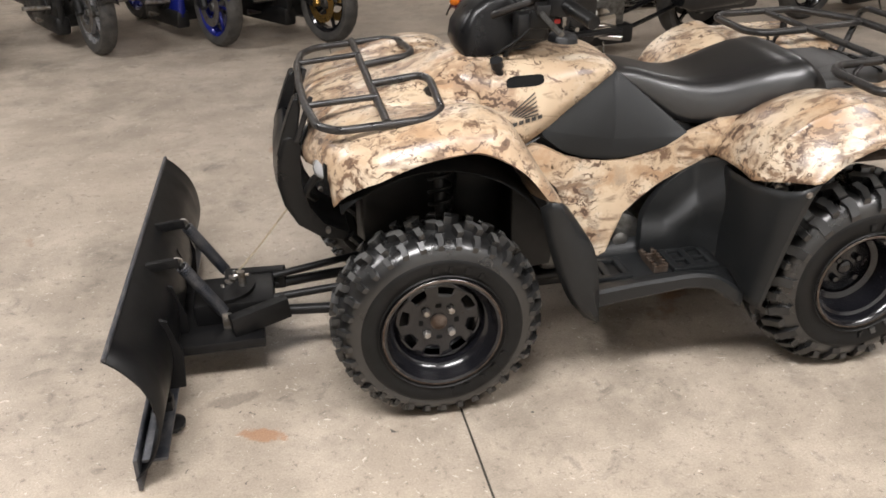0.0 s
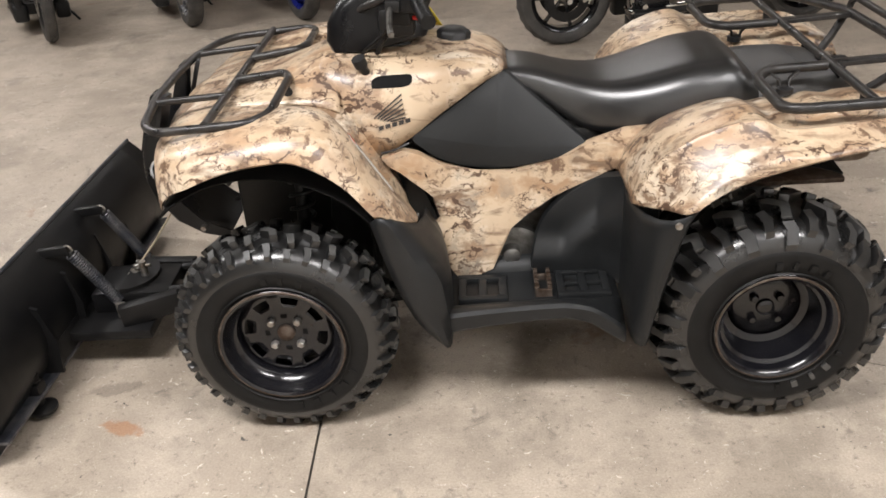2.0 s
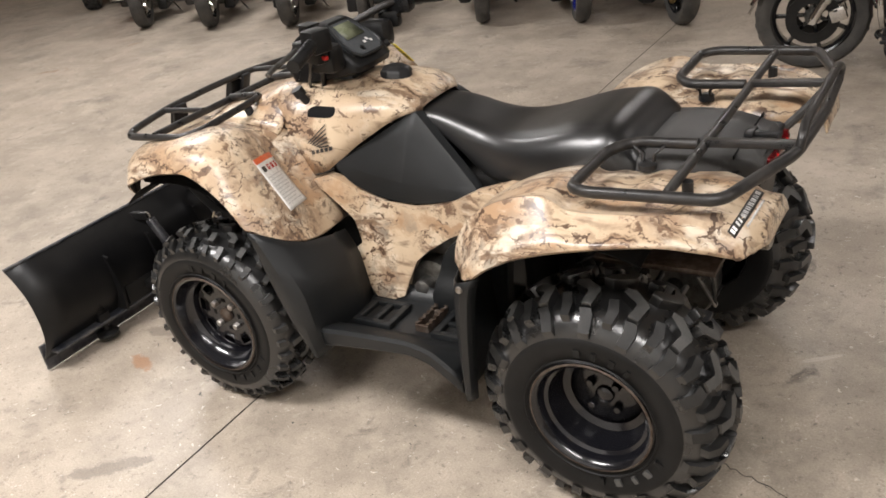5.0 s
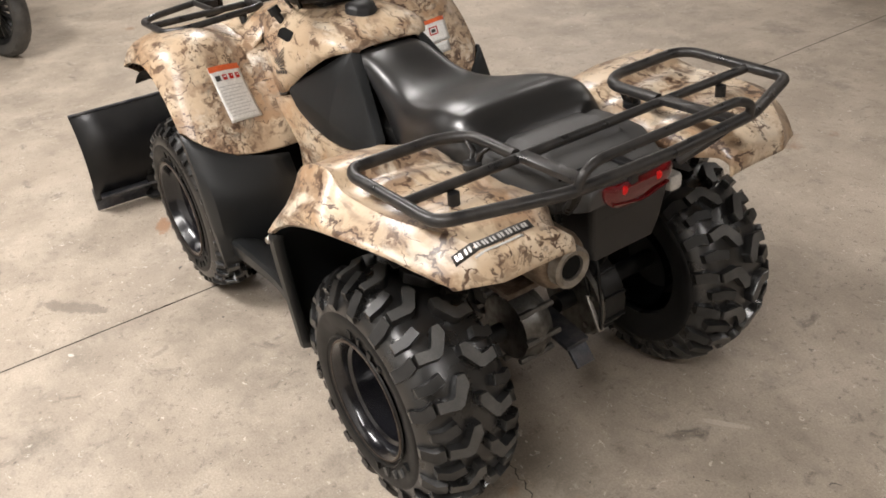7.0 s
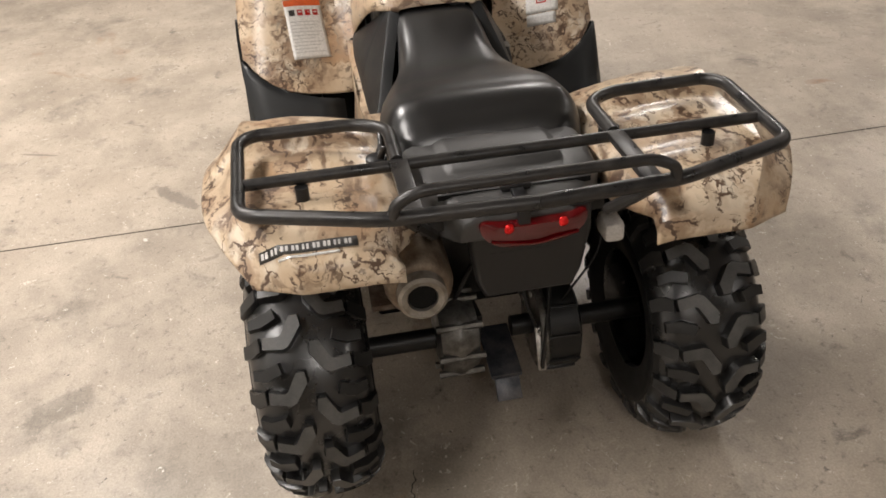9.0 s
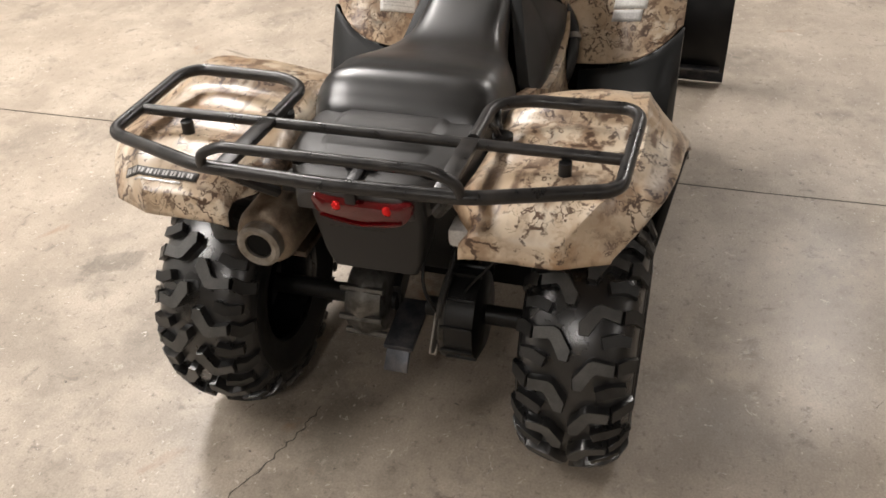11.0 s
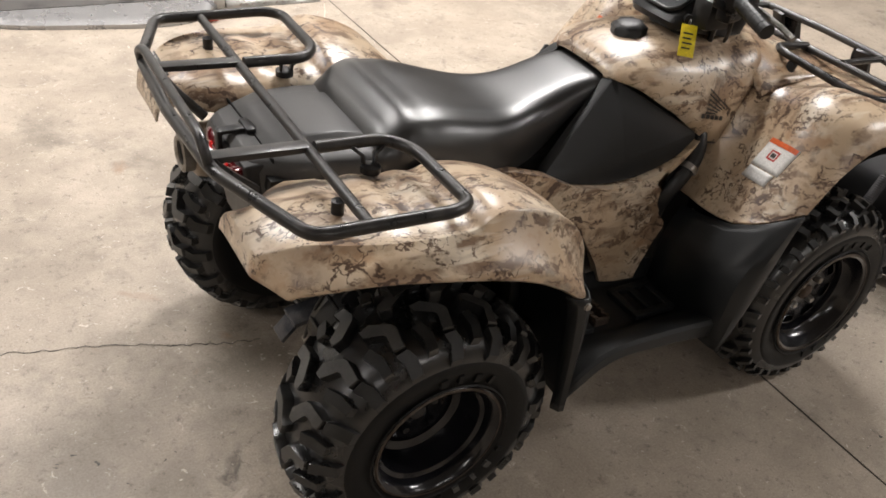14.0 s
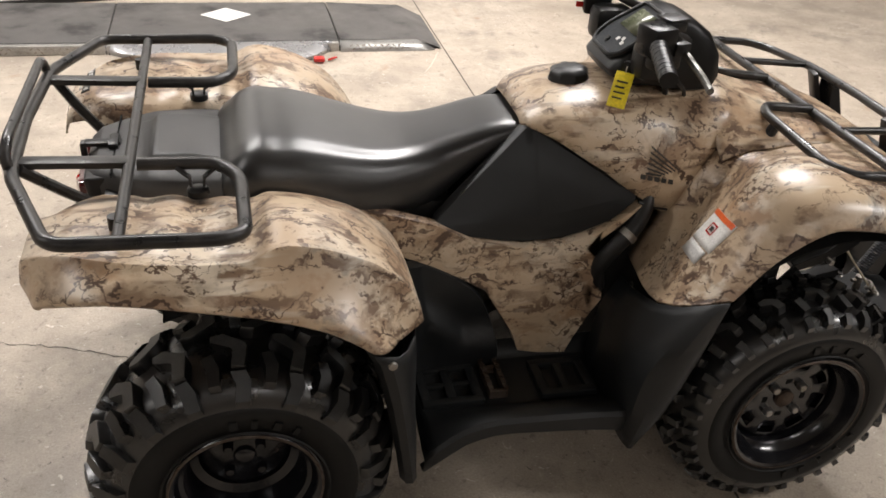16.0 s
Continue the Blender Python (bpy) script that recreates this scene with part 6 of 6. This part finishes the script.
def motorcycle(label, paint, fork_mat, rim_mat, disc_mat, radius=0.31, width=0.12, spokes=6, cruiser=True, fender_mat=None, guard_bars=True, wheelbase=1.5):
    """A parked motorcycle that heads to +x, with its front wheel standing at the origin."""
    bike = thing("motorcycle", label, "motorcycle", "motorcycles parked in the hall")
    street_wheel(bike, "front_wheel", 0.0, radius, width, rim_mat, disc_mat, spokes)
    street_wheel(bike, "rear_wheel", -wheelbase, radius, width * 1.35, rim_mat, disc_mat, spokes)
    rake = 0.34 if cruiser else 0.27
    lift = 0.62
    for s in (-1, 1):
        y = s * (width * 0.5 + 0.045)
        a, b = V((0.0, y, radius)), V((-lift * rake * 1.6, y, radius + lift))
        part("fork_leg", joined(rod(a, a.lerp(b, 0.55), 0.027, 14), rod(a.lerp(b, 0.5), b, 0.020, 14)), fork_mat, bike, "polished fork leg")
        part("caliper", moved(box(-0.045, 0.045, -0.025, 0.025, -0.04, 0.04, 0.01), pose(-0.13, s * (width * 0.5 + 0.01), radius + 0.02, 0, 20, 0)), DARK if not cruiser else CHROME, bike)
        part("axle_nut", rod((0, y - s * 0.01, radius), (0, y + s * 0.035, radius), 0.018, 8), fork_mat, bike)
    rows = []
    for k in range(13):
        a = radians(-70 + 150 * k / 12)
        r = radius + 0.028
        rows.append([(-r * math.sin(a), width * 0.62 * c, radius + r * math.cos(a) - 0.03 * abs(c) ** 2) for c in (-1, -0.6, 0, 0.6, 1)])
    part("front_fender", grid(rows), fender_mat or paint, bike, thick=0.005)
    # frame, engine, tank, seat
    ex = -0.62 * wheelbase / 1.5
    part("engine", joined(box(ex - 0.24, ex + 0.20, -0.17, 0.17, 0.14, 0.42, 0.03), moved(box(-0.08, 0.08, -0.10, 0.10, 0, 0.26, 0.02), pose(ex + 0.08, 0, 0.38, 0, 22, 0)), moved(box(-0.08, 0.08, -0.10, 0.10, 0, 0.26, 0.02), pose(ex - 0.10, 0, 0.38, 0, -22, 0))), CAST if cruiser else DARK, bike, "ribbed engine block")
    for tilt, off in ((22, 0.08), (-22, -0.10)):
        for k in range(6):
            part("cooling_fin", moved(box(-0.10, 0.10, -0.115, 0.115, 0.03 + k * 0.036, 0.04 + k * 0.036), pose(ex + off, 0, 0.38, 0, tilt, 0)), CAST if cruiser else DARK, bike)
    for s in (-1, 1):
        part("engine_cover", moved(disc_caps(lathe([(0, 0.10), (s * 0.03, 0.095), (s * 0.045, 0.06)], 28)), pose(ex - 0.02, s * 0.17, 0.28)), CHROME if cruiser else DARK, bike, "round engine side cover")
        part("foot_peg", joined(rod((ex + 0.05, s * 0.13, 0.27), (ex + 0.05, s * 0.33, 0.27), 0.014), box(ex - 0.02, ex + 0.12, s * 0.30 - 0.05, s * 0.30 + 0.05, 0.272, 0.29, 0.006)), CHROME if cruiser else BLACK, bike)
        part("frame_tube", tube([(-0.30, s * 0.05, 0.82), (-0.36, s * 0.12, 0.40), (-0.46, s * 0.13, 0.19), (ex - 0.3, s * 0.13, 0.19), (-wheelbase + 0.12, s * 0.12, 0.36), (-wheelbase, s * 0.14, radius)], 0.017, 8, 0.08), BLACKP, bike)
        part("footboard" if cruiser else "side_fairing", box(ex - 0.10, ex + 0.34, min(s * 0.24, s * 0.38), max(s * 0.24, s * 0.38), 0.245, 0.27, 0.008) if cruiser else box(ex - 0.25, ex + 0.30, s * 0.16 - 0.03, s * 0.16 + 0.03, 0.17, 0.52, 0.02), BLACK if cruiser else (paint if paint is not BLACKP else DARK), bike)
        part("header_pipe", tube([(ex + 0.14, s * 0.08, 0.50), (ex + 0.26, s * 0.13, 0.38), (ex + 0.22, s * 0.17, 0.20), (ex - 0.2, s * 0.20, 0.15)], 0.024, 10, 0.07), CHROME if cruiser else STEEL, bike)
        if guard_bars:
            part("crash_bar", tube([(-0.33, s * 0.10, 0.62), (-0.32, s * 0.30, 0.58), (-0.32, s * 0.36, 0.42), (-0.36, s * 0.30, 0.25), (-0.42, s * 0.12, 0.22)], 0.016, 10, 0.08), CHROME, bike, "bent chrome engine guard")
        part("rear_shock", joined(rod((-wheelbase + 0.02, s * 0.16, radius + 0.02), (-wheelbase + 0.22, s * 0.16, 0.70), 0.02), coil((-wheelbase + 0.05, s * 0.16, radius + 0.08), (-wheelbase + 0.20, s * 0.16, 0.66), 0.03, 0.006, 8)), CHROME if cruiser else DARK, bike)
        part("exhaust_pipe", tube([(ex + 0.12 * s, -0.10, 0.52), (ex + 0.22, -0.17, 0.40), (ex + 0.08, -0.18, 0.24 - 0.02 * s), (-wheelbase - 0.22, -0.19, 0.28 + 0.05 * s)], 0.030, 12, 0.08), CHROME if cruiser else DARK, bike, "long exhaust pipe")
        # made-up dark block that stands in for the shade under the engine
        part("belly_shade", box(ex - 0.30, ex + 0.30, min(s * 0.10, s * 0.21), max(s * 0.10, s * 0.21), 0.105, 0.24, 0.025), DARK, bike)
        part("peg_mount", rod((-0.40, s * 0.20, 0.30), (-0.40, s * 0.40, 0.31), 0.016), CHROME if cruiser else STEEL, bike)
        if cruiser:
            part("primary_cover", moved(box(-0.19, 0.19, -0.03, 0.03, -0.075, 0.075, 0.028), pose(ex + 0.06, s * 0.225, 0.255, 0, 6, 0)), CHROME, bike, "polished primary cover")
            part("pushrod_tube", rod((ex + 0.06, s * 0.15, 0.34), (ex + 0.16, s * 0.13, 0.62), 0.013), CHROME, bike)
            part("pushrod_tube", rod((ex + 0.02, s * 0.15, 0.34), (ex - 0.12, s * 0.13, 0.62), 0.013), CHROME, bike)
            part("board_trim", tube([(ex + 0.34, s * 0.24, 0.275), (ex + 0.36, s * 0.31, 0.278), (ex + 0.34, s * 0.38, 0.275)], 0.010, 8, 0.03), CHROME, bike)
            part("fork_shroud", rod((-0.06, s * (width * 0.5 + 0.045), radius + 0.10), (-0.12, s * (width * 0.5 + 0.045), radius + 0.22), 0.034, 14), CHROME, bike)
    if cruiser:
        part("radiator", box(-0.40, -0.34, -0.13, 0.13, 0.30, 0.68, 0.01), DARK, bike)
        part("horn", moved(disc_caps(lathe([(0, 0.045), (0.03, 0.05), (0.04, 0.03)], 20)), pose(-0.33, -0.10, 0.52, 0, 0, -90)), CHROME, bike)
        for s in (-1, 1):
            part("lower_cowl", box(-0.60, -0.36, min(s * 0.14, s * 0.31), max(s * 0.14, s * 0.31), 0.17, 0.56, 0.03), BLACKP, bike, "glossy black leg cowl beside the engine")
            part("saddlebag", box(-wheelbase - 0.28, -wheelbase + 0.26, min(s * 0.18, s * 0.36), max(s * 0.18, s * 0.36), 0.30, 0.62, 0.04), BLACKP, bike, "black hard saddlebag")
        part("pipe_shield", tube([(ex + 0.24, -0.20, 0.36), (ex + 0.10, -0.215, 0.23), (-wheelbase, -0.23, 0.24)], 0.036, 10, 0.08), CHROME, bike)
    else:
        part("radiator", box(-0.38, -0.33, -0.14, 0.14, 0.36, 0.70, 0.01), DARK, bike)
        skid = part("skid_plate", grid([[(-0.30, -0.10, 0.46), (-0.30, 0.10, 0.46)], [(-0.36, -0.12, 0.26), (-0.36, 0.12, 0.26)], [(-0.46, -0.12, 0.16), (-0.46, 0.12, 0.16)], [(-0.95, -0.11, 0.15), (-0.95, 0.11, 0.15)]]), GREYP if radius > 0.33 else DARK, bike, thick=0.004)
        if radius > 0.33:
            for k in range(3):
                part("slot", moved(box(-0.008, 0.008, -0.07, 0.07, -0.004, 0.004), pose(-0.365 - 0.026 * k, 0, 0.25 - 0.027 * k, 0, 45, 0)), DARK, skid)
    rows = []
    for x, half, z0, z1 in ((-0.30, 0.06, 0.80, 0.92), (-0.38, 0.13, 0.74, 0.99), (-0.52, 0.16, 0.72, 1.0), (-0.68, 0.14, 0.72, 0.94), (-0.80, 0.09, 0.74, 0.86)):
        rows.append([(x, half * math.cos(a), (z0 + z1) / 2 + (z1 - z0) / 2 * math.sin(a)) for a in [2 * math.pi * k / 16 for k in range(16)]])
    part("fuel_tank", grid(rows, wrap=True, caps=True), paint, bike)
    rows = []
    for x, half, z0, z1 in ((-0.78, 0.09, 0.70, 0.84), (-0.95, 0.15, 0.66, 0.80), (-1.2, 0.15, 0.68, 0.82), (-1.35, 0.12, 0.72, 0.90), (-1.7, 0.09, 0.76, 0.92)):
        rows.append([(x, half * math.copysign(abs(math.cos(a)) ** 0.6, math.cos(a)), (z0 + z1) / 2 + (z1 - z0) / 2 * math.copysign(abs(math.sin(a)) ** 0.7, math.sin(a))) for a in [2 * math.pi * k / 16 for k in range(16)]])
    part("saddle", grid(rows, wrap=True, caps=True), VINYL, bike)
    rows = []
    for k in range(13):
        a = radians(-30 + 130 * k / 12)
        r = radius + 0.04
        rows.append([(-wheelbase - r * math.sin(a), width * 0.9 * c, radius + r * math.cos(a) - 0.03 * c * c) for c in (-1, -0.6, 0, 0.6, 1)])
    part("rear_fender", grid(rows), paint, bike, thick=0.005)
    top = V((-lift * rake * 1.6, 0, radius + lift))
    part("triple_clamp", joined(box(top.x - 0.04, top.x + 0.04, -0.13, 0.13, top.z - 0.03, top.z + 0.03, 0.01), box(top.x + 0.01, top.x + 0.09, -0.13, 0.13, top.z - 0.22, top.z - 0.18, 0.01)), fork_mat, bike)
    part("handlebar", tube([(top.x - 0.20, -0.40, top.z + 0.16), (top.x - 0.05, -0.22, top.z + 0.16), (top.x, 0, top.z + 0.06), (top.x - 0.05, 0.22, top.z + 0.16), (top.x - 0.20, 0.40, top.z + 0.16)], 0.013, 10, 0.07), fork_mat, bike)
    part("headlight", moved(disc_caps(lathe([(-0.10, 0.03), (-0.06, 0.08), (0.04, 0.095), (0.055, 0.085)], 24)), pose(top.x + 0.10, 0, top.z - 0.06, 0, 0, -90)), CHROME if cruiser else BLACKP, bike)
    part("kick_stand", joined(rod((ex - 0.08, 0.14, 0.22), (ex - 0.02, 0.30, 0.012), 0.010), bar((ex - 0.05, 0.30, 0.006), (ex + 0.03, 0.31, 0.006), 0.03, 0.01)), CHROME if cruiser else DARK, bike)
    return bike


def park(bike, x, y, heading, lean=5):
    bike.matrix_basis = pose(x, y, 0, 0, 0, heading) @ pose(0, 0, 0, -lean * 0.6, 0, 0)
    return bike


park(motorcycle("black cruiser motorcycle with chrome fork and engine guard", BLACKP, CHROME, CHROME, STEEL, 0.33, 0.14, 9), -5.85, 4.27, -52)
park(motorcycle("dark blue cruiser motorcycle with chrome fork and guards", BLUEP, CHROME, CHROME, STEEL, 0.33, 0.13, 9, fender_mat=BLACKP), -4.82, 4.25, -55)
park(motorcycle("silver-fendered cruiser motorcycle with chrome fork legs", BLUEP, CHROME, CHROME, STEEL, 0.32, 0.14, 9, fender_mat=GREYP), -3.77, 4.28, -58)
park(motorcycle("dark dual-sport motorcycle on a narrow knobbly front tyre", BLACKP, DARK, DARK, STEEL, 0.34, 0.09, 18, False, guard_bars=False, wheelbase=1.42), -2.70, 4.08, -60)
park(motorcycle("black street motorcycle with a dusty grey front tyre", BLACKP, DARK, GREYP, STEEL, 0.31, 0.12, 6, False, guard_bars=False, wheelbase=1.4), -1.66, 4.31, -62)
park(motorcycle("blue-wheeled black sport motorcycle on its side stand", BLUEP, DARK, BLUEP, STEEL, 0.30, 0.12, 5, False, guard_bars=False, wheelbase=1.38), -0.77, 4.30, -60)
park(motorcycle("black sport motorcycle with gold front brake discs", BLACKP, GOLD, BLACKP, GOLD, 0.30, 0.12, 5, False, guard_bars=False, wheelbase=1.38), 0.06, 4.19, -55)

touring = motorcycle("maroon touring motorcycle with chrome engine and saddlebags", MAROON, CHROME, BLACKP, DARK, 0.31, 0.13, 7, True, MAROON, True, 1.62)
park(touring, 1.14, 3.22, 190)
for s in (-1, 1):
    rows = []
    for x, half, z0, z1 in ((-1.25, 0.09, 0.36, 0.62), (-1.32, 0.12, 0.32, 0.68), (-1.75, 0.12, 0.33, 0.70), (-1.85, 0.08, 0.38, 0.66)):
        rows.append([(x, s * 0.28 + half * math.copysign(abs(math.cos(a)) ** 0.5, math.cos(a)), (z0 + z1) / 2 + (z1 - z0) / 2 * math.copysign(abs(math.sin(a)) ** 0.5, math.sin(a))) for a in [2 * math.pi * k / 20 for k in range(20)]])
    part("bag_lid", grid(rows, wrap=True, caps=True), BLACKP, touring, "glossy black saddlebag lid")
    part("fork_reflector", box(-0.09, -0.05, s * 0.135 - 0.004, s * 0.135 + 0.004, 0.46, 0.54, 0.003), AMBER, touring, "orange side reflector")
part("fender_lamp", moved(disc_caps(lathe([(-0.02, 0.03), (0.03, 0.026), (0.045, 0.012)], 16)), pose(0.30, 0, 0.47, 0, 0, -90)), AMBER, touring, "amber and chrome fender lamp")
part("fender_trim", tube([(0.34, -0.085, 0.36), (0.30, -0.09, 0.44), (0.16, -0.09, 0.60), (0.0, -0.09, 0.66)], 0.007, 8, 0.05), CHROME, touring)
part("fender_trim", tube([(0.34, 0.085, 0.36), (0.30, 0.09, 0.44), (0.16, 0.09, 0.60), (0.0, 0.09, 0.66)], 0.007, 8, 0.05), CHROME, touring)

park(motorcycle("black cruiser motorcycle with chrome pipes and guard", BLACKP, CHROME, BLACKP, STEEL, 0.32, 0.13, 7), 3.9, 3.9, 200)
park(motorcycle("dusty dark dual-sport motorcycle with a knobbly tyre", BLACKP, DARK, DARK, STEEL, 0.33, 0.11, 18, False, guard_bars=False, wheelbase=1.42), -3.72, -0.45, 20)


def build_small_quad():
    """A red quad at the end of the row; its low body and wheels show."""
    q = thing("small_quad", "red and black quad parked at the row's end", "quad bike", at=pose(-7.55, 5.45, 0, 0, 0, -45))
    for x in (0.0, -1.1):
        for s in (-1, 1):
            prof = tyre_profile(0.10, 0.09, 0.14, 0.26)
            w = part("wheel", lathe(prof, 40), RUBBER, q, at=pose(x, s * 0.40, 0.265, 0, 0, 0 if s < 0 else 180))
            part("tread", tread(prof, 0.10, 18, 0.012, 0.26, False), GREYED, w)
            part("rim", disc_caps(lathe([(-0.08, 0.14), (-0.05, 0.12), (0.08, 0.14)], 28)), GREYP, w)
    rows = []
    for x, half, z0, z1 in ((0.35, 0.2, 0.40, 0.62), (0.2, 0.45, 0.50, 0.74), (-0.2, 0.42, 0.52, 0.82), (-0.5, 0.20, 0.40, 0.85), (-0.9, 0.42, 0.52, 0.82), (-1.4, 0.40, 0.60, 0.76)):
        rows.append([(x, half * math.copysign(abs(math.cos(a)) ** 0.7, math.cos(a)), (z0 + z1) / 2 + (z1 - z0) / 2 * math.sin(a)) for a in [2 * math.pi * k / 20 for k in range(20)]])
    part("body", grid(rows, wrap=True, caps=True), RED, q, "red plastic bodywork")
    part("frame", joined(box(-1.3, 0.3, -0.15, 0.15, 0.25, 0.5, 0.03), rod((0, -0.4, 0.265), (0, 0.4, 0.265), 0.03), rod((-1.1, -0.4, 0.265), (-1.1, 0.4, 0.265), 0.03)), DARK, q)
    part("handlebar", tube([(-0.3, -0.35, 1.0), (-0.2, -0.1, 0.95), (-0.2, 0.1, 0.95), (-0.3, 0.35, 1.0)], 0.014, 8, 0.05), BLACK, q)
    part("saddle", box(-1.1, -0.4, -0.14, 0.14, 0.80, 0.90, 0.04), VINYL, q)


build_small_quad()
